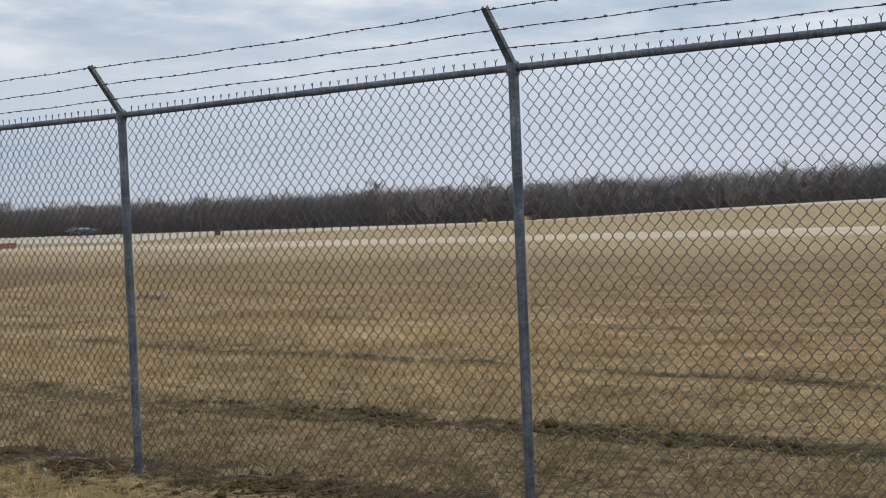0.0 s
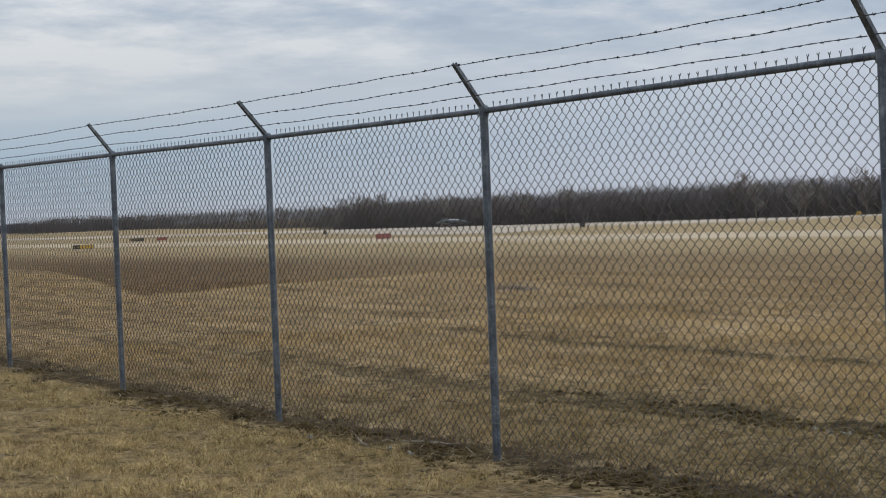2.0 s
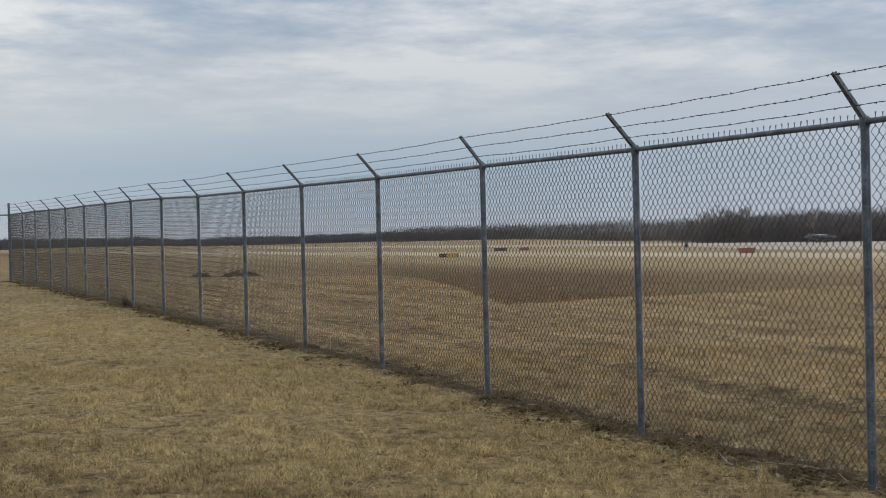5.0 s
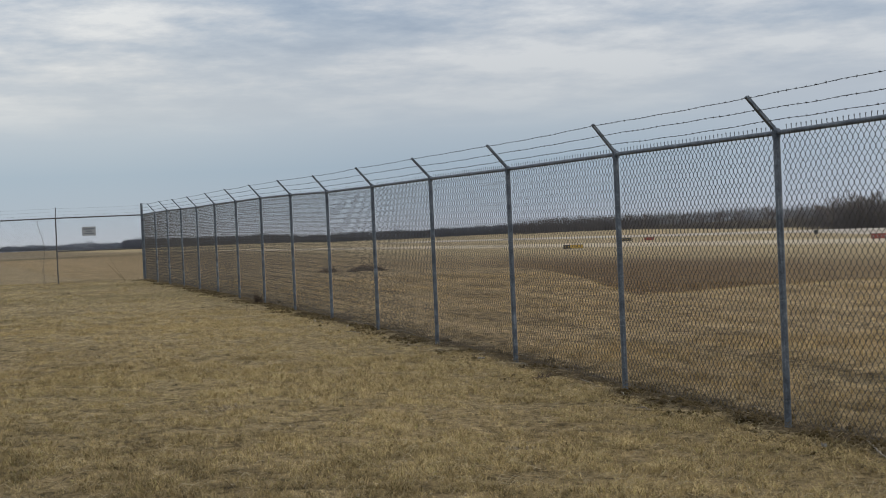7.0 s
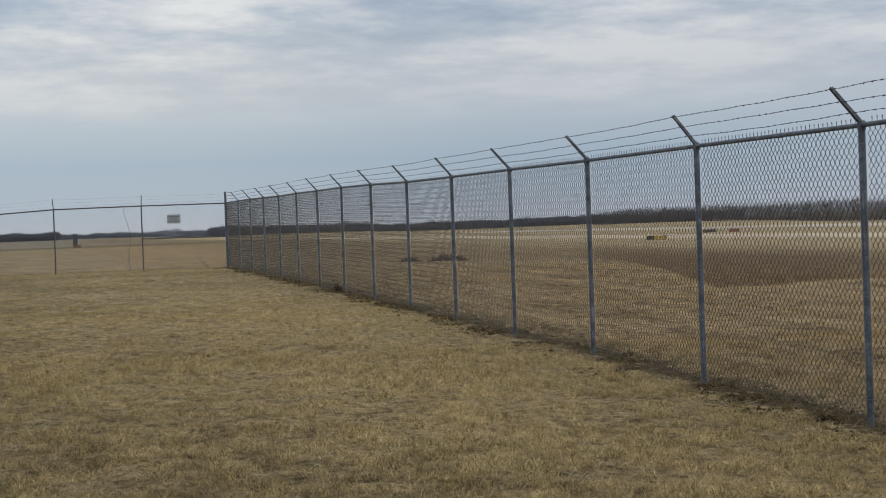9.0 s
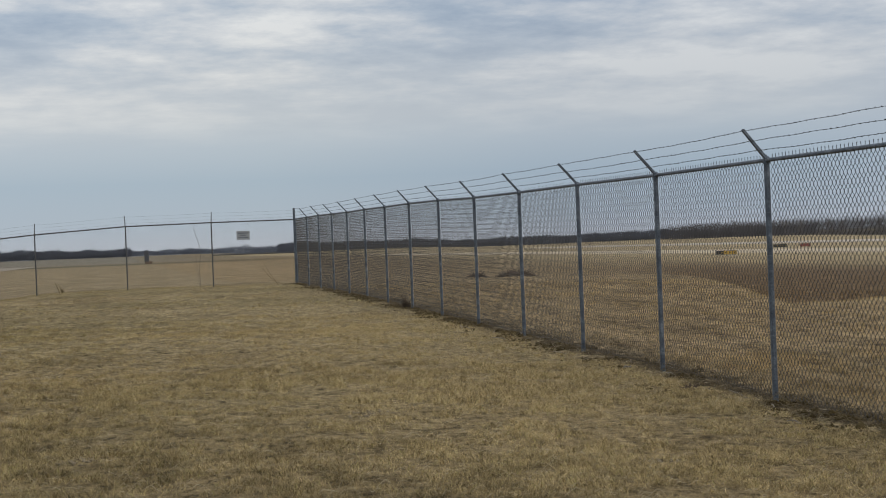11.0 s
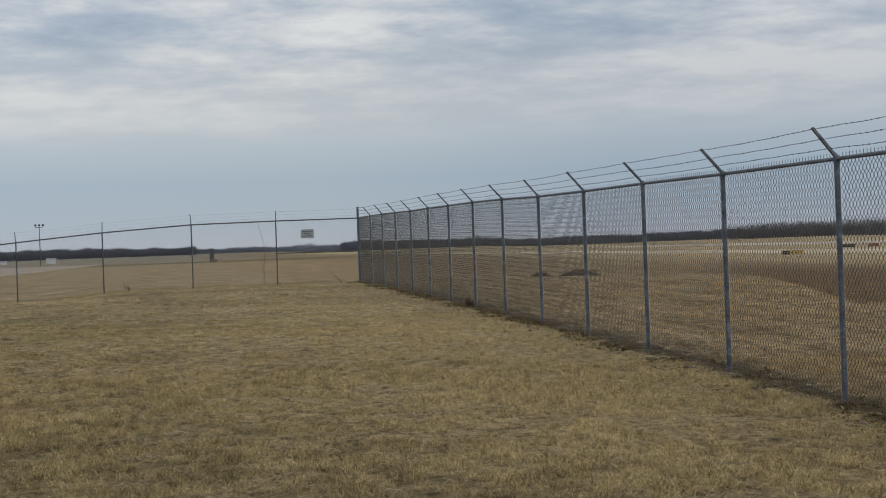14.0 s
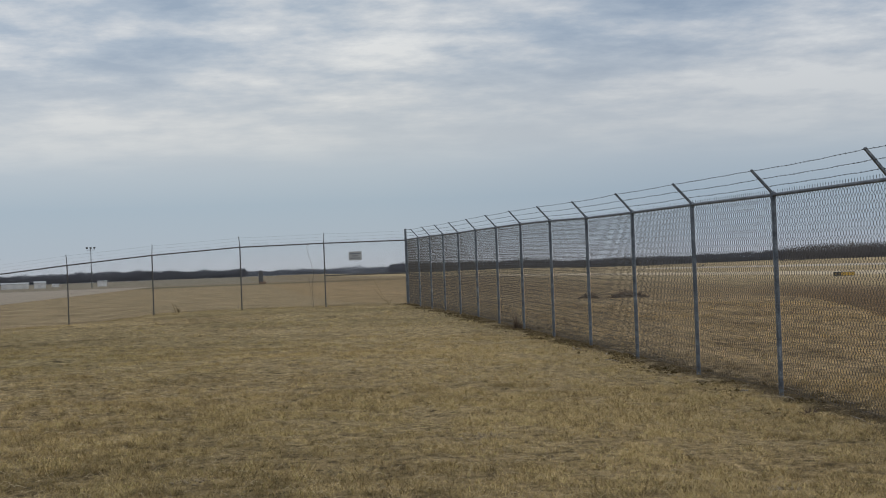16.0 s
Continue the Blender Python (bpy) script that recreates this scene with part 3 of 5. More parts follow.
def link_panel(length, z_lo0, z_lo1, z_hi0, z_hi1, r=0.0024, across=0.0726, half=0.0457, bends=False, sides=3, turn=0.0):
    """Woven wire along +y from 0 to length, its foot and head following the slope."""
    n = int(round(length / (across / 2)))
    s = length / n
    rows = int(round((z_hi0 - z_lo0 + 0.045) / half))
    i, j = np.arange(n)[:, None], np.arange(rows + 1)[None, :]
    if bends:
        j = np.repeat(j, 2, axis=1)
        nudge = np.tile([-0.0045, 0.0045], rows + 1)[None, :]
    else:
        nudge = np.zeros((1, rows + 1))
    side = np.where((i + j) % 2 == 0, 1.0, -1.0)
    y = (i + 0.5) * s + side * s / 2 + (side * 0.0012 if bends else 0)
    t = y / length
    lo, hi = z_lo0 + (z_lo1 - z_lo0) * t + 0.04, z_hi0 + (z_hi1 - z_hi0) * t + 0.02
    z = lo + (hi - lo) * j / rows + nudge
    x = side * 0.003 * np.where(j % 2 == 0, 1, -1)
    x = x + (0.010 if bends else 0.004) * np.sin(y * 2.1 + z_lo0 * 9) * np.sin(z * 1.7)
    z = z + (0.006 if bends else 0.0) * np.sin(y * 3.3 + 1) * np.sin(z * 2.3 + y)
    v1, f1 = wires(np.stack([x + 0 * z, y + 0 * z, z], axis=-1), r, sides, turn)
    # twisted selvage: a stem with a forked tip on each pair of wires
    k = np.arange(1, n, 2) * s
    h = z_hi0 + (z_hi1 - z_hi0) * k / length + 0.02
    rnd = np.random.default_rng(int(abs(z_lo0) * 1000) + n)
    wob, tall = rnd.normal(0, 0.003, len(k)), rnd.uniform(-0.004, 0.004, len(k))
    z0 = np.zeros_like(k)
    pts = []
    for d in (-1, 1):
        pts.append(np.stack([np.stack([z0, k - d * 0.002, h - 0.01], -1), np.stack([z0, k + d * 0.0015, h + 0.026 + tall], -1),
                             np.stack([z0 + d * 0.004, k + d * 0.011 + wob, h + 0.042 + tall], -1)], axis=1))
    v2, f2 = wires(np.concatenate(pts), r * 1.1, sides)
    return joined([(v1, f1), (v2, f2)])


def barbed_strand(a, b, sag, seed):
    """Two twisted wires from a to b with four-point barbs."""
    rng = np.random.default_rng(seed)
    a, b = np.array(a), np.array(b)
    t = np.linspace(0, 1, 61)
    base = a + (b - a) * t[:, None]
    base[:, 2] -= sag * 4 * t * (1 - t) + 0.003 * np.sin(t * 23 + seed)
    ph = t * 2 * np.pi * 15
    off = np.stack([np.cos(ph), 0 * ph, np.sin(ph)], -1) * 0.0019
    pieces = [wires(np.stack([base + off, base - off]), 0.0021)]
    n = int(np.linalg.norm(b - a) / 0.127)
    for k in range(n):
        u = (k + 0.5 + rng.uniform(-0.12, 0.12)) / n
        c = a + (b - a) * u
        c = c - np.array([0, 0, sag * 4 * u * (1 - u)])
        ax = (b - a) / np.linalg.norm(b - a)
        spikes = []
        for q in range(2):
            ang = rng.uniform(0, np.pi)
            d = np.array([math.cos(ang), 0.25 * rng.uniform(-1, 1), math.sin(ang)]) * 0.012
            o = ax * (q - 0.5) * 0.010
            spikes.append(np.stack([c + o - d, c + o, c + o + d]))
        pieces.append(wires(np.array(spikes), [[0.0006, 0.0026, 0.0006]] * 2))
        coil = np.stack([c - ax * 0.011, c, c + ax * 0.011])[None]
        pieces.append(wires(coil, 0.0042, 4))
    return joined(pieces)


def line_post(parent, name, x, y, z0, z1, r, mat=M_STEEL):
    bm = bmesh.new()
    add_tube(bm, (x, y, z0 - 0.25), (x, y, z1), r, sides=16)
    return part(name, bm, mat, parent, smoothed=False)


def arm(parent, foot, tip):
    """Pressed-steel barbed-wire arm: a channel that narrows to its tip, on a cast cap."""
    f, t = Vector(foot), Vector(tip)
    d = (t - f).normalized()
    side = Vector((0, 1, 0)) if abs(d.y) < 0.9 else Vector((1, 0, 0))
    nrm = d.cross(side).normalized()
    bm = bmesh.new()
    for o, w, th in ((0.0, 0.5, 0.004), (-0.5, None, None), (0.5, None, None)):
        lo_w, hi_w = 0.046, 0.034
        if w:
            pts = [(f, lo_w), (t, hi_w)]
            quad = []
            for p, ww in pts:
                for sgn in (-1, 1):
                    for hh in (0, 0.004):
                        quad.append(bm.verts.new(p + side * sgn * ww / 2 + nrm * hh))
        else:
            quad = []
            for p, ww in ((f, lo_w), (t, hi_w)):
                for sgn in (0, 1):
                    for hh in (0.0, 0.022):
                        quad.append(bm.verts.new(p + side * (o * ww * 1.0 - math.copysign(0.004, o) * sgn) - nrm * hh))
        for q in ((0, 1, 3, 2), (4, 6, 7, 5), (0, 4, 5, 1), (2, 3, 7, 6), (0, 2, 6, 4), (1, 5, 7, 3)):
            bm.faces.new([quad[k] for k in q])
    return part("barbed_wire_arm", bm, M_STEEL, parent, "pressed-steel outrigger arm")


def post_cap(parent, x, y, z, r):
    bm = bmesh.new()
    add_tube(bm, (x, y, z - 0.055), (x, y, z + 0.012), r + 0.006, sides=16)
    add_ball(bm, (x, y, z + 0.010), r + 0.006, (1, 1, 0.55), 2)
    add_tube(bm, (x, y - 0.034, z - 0.018), (x, y + 0.034, z - 0.018), 0.028, sides=12)
    return part("post_cap", bm, M_STEEL, parent, smoothed=False)


def build_main_fence():
    fence = thing("chain_link_fence", (0, 0, 0), "tall galvanised chain-link fence topped with three barbed wires", "fence", "airfield fences")
    posts = FENCE_POSTS
    rnd = random.Random(4)
    tips = []
    for i, y in enumerate(posts):
        zt, zb = interp_top(y), float(land(0, y))
        corner = i == len(posts) - 1
        if corner:
            line_post(fence, "corner_post", 0, y, zb, zt + 0.42, 0.045)
            line_post(fence, "end_post", 0, y - 0.30, zb, zt + 0.02, 0.038)
            tips.append([(0, y, zt + 0.14 * k) for k in (1, 2, 3)])
            continue
        p = line_post(fence, "post", 0, y, zb, zt + 0.01, 0.030)
        post_cap(p, 0, y, zt + 0.015, 0.030)
        tip = (-0.275 + rnd.uniform(-0.012, 0.012), y + rnd.uniform(-0.01, 0.01), zt + 0.315 + rnd.uniform(-0.01, 0.01))
        foot = (-0.012, y, zt + 0.012)
        arm(p, foot, tip)
        F, T = Vector(foot), Vector(tip)
        tips.append([tuple(F.lerp(T, q)) for q in (0.30, 0.62, 0.97)])
        # wire ties down the post
        for k in range(6):
            z = zb + 0.25 + k * 0.42 + rnd.uniform(-0.03, 0.03)
            bm = bmesh.new()
            add_tube(bm, (0, y, z), (0, y, z + 0.004), 0.0322, sides=8)
            part("wire_tie", bm, M_TIE, p)
    for i in range(len(posts) - 1):
        y0, y1 = posts[i], posts[i + 1]
        z0, z1, b0, b1 = interp_top(y0), interp_top(y1), float(land(0, y0)), float(land(0, y1))
        bm = bmesh.new()
        add_tube(bm, (0, y0 + 0.02, z0), (0, y1 - 0.02, z1), 0.021, sides=14)
        ym = y0 + (y1 - y0) * 0.42
        zm = z0 + (z1 - z0) * 0.42
        if i % 2:
            add_tube(bm, (0, ym, zm), (0, ym + 0.15, zm + (z1 - z0) * 0.05), 0.0235, sides=14)
        part("top_rail", bm, M_STEEL, fence)
        v, f = link_panel(y1 - y0 - 0.06, b0, b1, z0, z1, 0.0027, bends=-4 < y0 < 9, sides=3 if y0 < 15 else 2, turn=math.pi / 2)
        v[:, 0] += 0.034
        v[:, 1] += y0 + 0.03
        mesh_object("chain_link_panel", v, f, M_WIRE, fence, "woven diamond wire mesh", False)
        for k in range(3):
            v, f = barbed_strand(tips[i][k], tips[i + 1][k], 0.003 + 0.005 * ((i + k) % 3), i * 7 + k)
            mesh_object("barbed_wire", v, f, M_BARB, fence, "taut barbed wire")
    return fence


def build_side_fence():
    fence = thing("chain_link_fence", (0, 0, 0), "plain chain-link fence with upright barbed-wire extensions, farther off", "fence", "airfield fences")
    y = 49.5
    posts = [(0.0, 2.98, 0.52), (-3.17, 2.97, 0.69), (-6.36, 2.93, 0.62), (-9.65, 2.74, 0.49), (-12.77, 2.48, 0.10), (-16.0, 2.16, -0.26), (-19.2, 1.88, -0.48), (-22.5, 1.66, -0.58)]
    for i, (x, zt, zb) in enumerate(posts[1:]):
        zg = float(land(x, y))
        p = line_post(fence, "post", x, y, min(zg, zb), zt + 0.02, 0.024, M_OLDSTEEL)
        bm = bmesh.new()
        lean = -0.03 if i % 2 else 0.02
        add_tube(bm, (x, y, zt), (x + lean, y, zt + 0.40), 0.016, 0.013, sides=10)
        part("barbed_wire_arm", bm, M_OLDSTEEL, p, "upright wire extension")
    for i in range(len(posts) - 1):
        (x0, z0, b0), (x1, z1, b1) = posts[i], posts[i + 1]
        bm = bmesh.new()
        add_tube(bm, (x0, y, z0), (x1, y, z1), 0.024, sides=12)
        part("top_rail", bm, M_OLDSTEEL, fence)
        if i == 0:
            bm = bmesh.new()
            add_tube(bm, (x0, y, 1.71), (x1, y, 1.73), 0.022, sides=12)
            part("middle_rail", bm, M_OLDSTEEL, fence)
        g0, g1 = float(land(x0, y)), float(land(x1, y))
        v, f = link_panel(abs(x1 - x0), g0, g1, z0, z1, 0.0014, sides=2)
        v = np.stack([x0 - v[:, 1], y + v[:, 0] + 0.03, v[:, 2]], -1)
        mesh_object("chain_link_panel", v, f, M_WIRE, fence, "woven diamond wire mesh", False)
        for k in (1, 2, 3):
            h = 0.12 * k
            p = np.stack([np.array((x0, y, z0 + h)) + (np.array((x1, y, z1 + h)) - np.array((x0, y, z0 + h))) * u - np.array((0, 0, 0.05 * u * (1 - u))) for u in np.linspace(0, 1, 14)])
            v, f = wires(p[None], 0.0021)
            mesh_object("barbed_wire", v, f, M_BARB, fence)
    plate = thing("warning_sign", (-1.98, y - 0.03, 2.44), "small faded white warning plate wired to the fence", "sign")
    bm = bmesh.new()
    add_box(bm, (0, 0, 0), (0.50, 0.006, 0.34), 0.002)
    part("plate", bm, M_PLATE, plate)
    for z, w in ((0.085, 0.40), (0.0, 0.22), (-0.085, 0.38)):
        bm = bmesh.new()
        add_box(bm, (0, -0.006, z), (w, 0.004, 0.034))
        part("text_bar", bm, M_STEEL, plate)
    for k, sx in enumerate((-0.2, 0.2)):
        bm = bmesh.new()
        add_tube(bm, (sx, -0.008, 0.14), (sx, 0.05, 0.14), 0.004, sides=6)
        part("wire_tie", bm, M_WIRE, plate)


build_main_fence()
build_side_fence()


# ---- trees ----
def bare_tree(seed, height):
    """Trunk and limbs, and a crown of fine bare twigs, as two point sets."""
    rng = np.random.default_rng(seed)
    limbs, twigs = [], []

    def grow(p, d, length, r, depth):
        n = 5 if depth < 2 else 3
        pts, q = [p], p
        for _ in range(n - 1):
            d = d + rng.normal(0, 0.10, 3) + np.array([0, 0, 0.05])
            d /= np.linalg.norm(d)
            q = q + d * length / (n - 1)
            pts.append(q)
        (limbs if depth < 2 else twigs).append((np.array(pts), np.linspace(r, r * 0.45, n)))
        if depth == 4:
            return
        kids = (6, 5, 3, 2)[depth]
        for k in range(kids):
            u = rng.uniform(0.35 if depth else 0.25, 1.0)
            o = pts[min(int(u * (n - 1)), n - 1)]
            a = rng.uniform(0, 2 * np.pi)
            side = np.array([math.cos(a), math.sin(a), 0.0])
            dd = d * 0.55 + side * rng.uniform(0.45, 0.9) + np.array([0, 0, 0.35])
            dd /= np.linalg.norm(dd)
            grow(o, dd, length * rng.uniform(0.42, 0.66), r * (0.42 if depth else 0.5), depth + 1)

    grow(np.zeros(3), np.array([0, 0, 1.0]), height * 0.52, height * 0.016, 0)
    top = max(p[:, 2].max() for p, _ in limbs + twigs)
    s = height / top
    out = []
    for group, sides, rmin in ((limbs, 5, 0.03), (twigs, 2, 0.055)):
        pts = np.array([p for p, _ in group]) * s
        rad = np.maximum(np.array([r for _, r in group]), rmin)
        out.append(wires(pts, rad, sides))
    return out


def build_woods():
    rng = random.Random(11)
    protos = []
    for k in range(7):
        (v1, f1), (v2, f2) = bare_tree(50 + k, 12.0 + (k % 3))
        t = thing("bare_tree", (0, 0, -500), "leafless grey-brown winter tree at the wood's edge", "tree", "bare trees at the wood's edge")
        mesh_object("trunk", v1, f1, M_BARK, t)
        mesh_object("crown", v2, f2, M_TWIG, t)
        protos.append(t)
    places = []
    y = 60.0
    while y < 480:
        places.append((rng.uniform(312, 338), y, rng.uniform(0.86, 1.0) * (1.2 if 425 < y < 470 else 1)))
        y += rng.uniform(2.0, 5.5)
    for k in range(30):
        places.append((rng.uniform(388, 425), rng.uniform(490, 900), rng.uniform(0.78, 1.0)))
    for n, (x, y, s) in enumerate(places):
        m = pose(x, y, float(land(x, y)) - 0.1, rng.uniform(-3, 3), rng.uniform(-3, 3), rng.uniform(0, 360))
        if n < len(protos):
            t = protos[n]
            t.matrix_basis = m @ Matrix.Scale(s, 4)
        else:
            src = protos[n % len(protos)]
            t = copy_thing(src, m)
            t.scale = (s, s, s * rng.uniform(0.92, 1.08))


def thicket(name, n, place, size, mat, label, width=0.05, seed=1, thin=1.0, slant=0.45):
    """A mass of bare stems: place(n, rng) gives feet and heights; each stem is a forked sliver."""
    rng = np.random.default_rng(seed)
    feet, tall = place(n, rng)
    tall = tall * (thin + (1.06 - thin) * rng.beta(2.0, 2.6, n))
    a = rng.uniform(0, 2 * np.pi, n)
    base_h = rng.uniform(0, 0.8, n) ** 1.2 * tall
    length = np.minimum(size * rng.uniform(0.5, 1.3, n), np.maximum(tall - base_h, 0.2) * 1.1)
    lean = rng.normal(0, slant, (n, 2))
    p0 = feet + np.stack([0 * a, 0 * a, base_h], -1)
    p1 = p0 + np.stack([lean[:, 0] * length, lean[:, 1] * length, length * 0.9], -1)
    side = np.stack([np.cos(a), np.sin(a), 0 * a], -1) * (width * rng.uniform(0.5, 1.5, n))[:, None]
    v = np.stack([p0 - side, p0 + side, p1], 1).reshape(-1, 3)
    f = np.arange(3 * n).reshape(-1, 3)
    return tagged(mesh_object(name, v, f, mat), label, "woods", kind="stuff")


def belt(x0, x1, y0, y1, height, dip=0.25, wave=37.0):
    def place(n, rng):
        x, y = rng.uniform(x0, x1, n), rng.uniform(y0, y1, n)
        tall = height * (1 - dip + dip * (0.9 * value_noise(x, y, 26.0, 31) + 0.7 * value_noise(x, y, 7.0, 32) + 0.5 * value_noise(x, y, 2.5, 33) - 0.35))
        return np.stack([x, y, land(x, y)], -1), tall
    return place


def ring(r0, r1, a0, a1, height, var=0.4):
    def place(n, rng):
        az, r = np.radians(rng.uniform(a0, a1, n)), rng.uniform(r0, r1, n)
        x, y = VIEW_X + r * np.sin(az), VIEW_Y + r * np.cos(az)
        d = np.degrees(az)
        tall = height * (1 - var + 0.5 * var * value_noise(d, d * 0, 1.5, 21) + 0.35 * var * value_noise(d, d * 0, 0.45, 22) + 0.15 * var * value_noise(d, d * 0, 0.16, 23))
        return np.stack([x, y, land(x, y)], -1), np.maximum(tall, 2.0)
    return place


build_woods()
thicket("wood_thicket", 240000, belt(316, 356, 20, 468, 15.6, 0.18), 2.2, M_WOOD, "dense brown leafless thicket filling the wood", 0.055, 2, 0.66)
thicket("wood_thicket", 110000, belt(392, 428, 466, 1000, 16.2, 0.25), 1.8, M_SCRUB, "lower brown scrub at the wood's end", 0.06, 3, 0.7)
thicket("wood_thicket", 26000, belt(338, 392, 462, 520, 14.2, 0.3), 1.9, M_SCRUB, "thinning brown thicket at the wood's end", 0.055, 6, 0.55)
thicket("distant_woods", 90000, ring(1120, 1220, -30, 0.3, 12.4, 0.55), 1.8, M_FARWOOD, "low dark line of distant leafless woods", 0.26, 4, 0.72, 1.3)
thicket("distant_woods", 26000, ring(1300, 1420, -1, 8.5, 12.0, 0.65), 1.5, M_HAZEWOOD, "line of woods on the horizon, haze painted in as blue-grey", 0.22, 7, 0.6, 1.3)
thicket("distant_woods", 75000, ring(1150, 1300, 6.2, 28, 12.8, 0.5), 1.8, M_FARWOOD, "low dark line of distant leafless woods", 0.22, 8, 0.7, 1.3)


# ---- airfield signs and fittings ----
def polar(az, d):
    x, y = VIEW_X + d * math.sin(radians(az)), VIEW_Y + d * math.cos(radians(az))
    return x, y, float(land(x, y))


def guidance_sign(az, d, width, height, faces, label, turn):
    x, y, z = polar(az, d)
    s = thing("airfield_sign", (x, y, z), label, "airfield sign", "airfield signs")
    s.rotation_euler = (0, 0, radians(turn))
    bm = bmesh.new()
    add_box(bm, (0, 0, 0.25 + height / 2), (width, 0.22, height), 0.03)
    part("housing", bm, M_DARKGREY, s)
    u = -width / 2 + 0.04
    total = sum(w for w, _, _ in faces)
    for w, mat, ink in faces:
        ww = (width - 0.08) * w / total
        bm = bmesh.new()
        add_box(bm, (u + ww / 2, -0.116, 0.25 + height / 2), (ww - 0.03, 0.016, height - 0.10), 0.004)
        face = part("face", bm, mat, s)
        for k in range(max(1, int(ww / 0.55))):
            bm = bmesh.new()
            add_box(bm, (u + (k + 0.5) * ww / max(1, int(ww / 0.55)), -0.128, 0.25 + height / 2), (0.16, 0.008, height * 0.26))
            part("text_bar", bm, ink, face)
        u += ww
    for k in range(3):
        bm = bmesh.new()
        add_tube(bm, ((k - 1) * width * 0.38, 0, -0.15), ((k - 1) * width * 0.38, 0, 0.27), 0.035, sides=8)
        part("leg", bm, M_STEEL, s)
    bm = bmesh.new()
    add_box(bm, (0, 0, 0.0), (width + 0.3, 0.7, 0.12), 0.02)
    part("footing", bm, M_CONCRETE, s)


guidance_sign(24.5, 238, 3.4, 0.66, [(1, M_BLACK, M_YELLOW), (1.9, M_YELLOW, M_BLACK)], "black and yellow airfield guidance sign in dry grass", -24.6)
guidance_sign(26.62, 318, 3.0, 0.68, [(1, M_BLACK, M_YELLOW)], "black airfield location sign with yellow marks", -26.6)
guidance_sign(27.6, 316, 2.2, 0.68, [(1, M_RED, M_PLATE)], "small red airfield sign with white marks", -27.6)
guidance_sign(36.6, 214, 2.35, 0.80, [(1, M_RED, M_PLATE)], "red mandatory airfield sign with white marks", -36.6)


def field_sign(az, lateral, w, h, faces, label):
    guidance_sign(az, lateral / math.sin(radians(az)), w, h, faces, label, -az)


field_sign(57.6, 200, 2.7, 0.75, [(1, M_YELLOW, M_BLACK), (1, M_BLACK, M_YELLOW)], "yellow and black airfield sign beside the runway")
field_sign(55.75, 205, 0.9, 0.7, [(1, M_YELLOW, M_BLACK)], "small yellow airfield marker beside the runway")
field_sign(44.8, 182, 1.0, 0.9, [(1, M_BLACK, M_PLATE)], "small dark airfield marker in pale grass")


def edge_light(az, d, r=0.16, h=0.6, mat=M_BLACK, name="edge_light", label="small dark taxiway edge light on a short stem"):
    x, y, z = polar(az, d)
    s = thing(name, (x, y, z), label, "light", "field lights")
    bm = bmesh.new()
    add_tube(bm, (0, 0, -0.1), (0, 0, h), 0.05, sides=8)
    part("stem", bm, M_STEEL, s)
    bm = bmesh.new()
    add_tube(bm, (0, 0, h), (0, 0, h + 1.4 * r), r, r * 0.8, sides=10)
    add_ball(bm, (0, 0, h + 1.4 * r), r * 0.8, (1, 1, 0.6), 2)
    part("lamp", bm, mat, s)


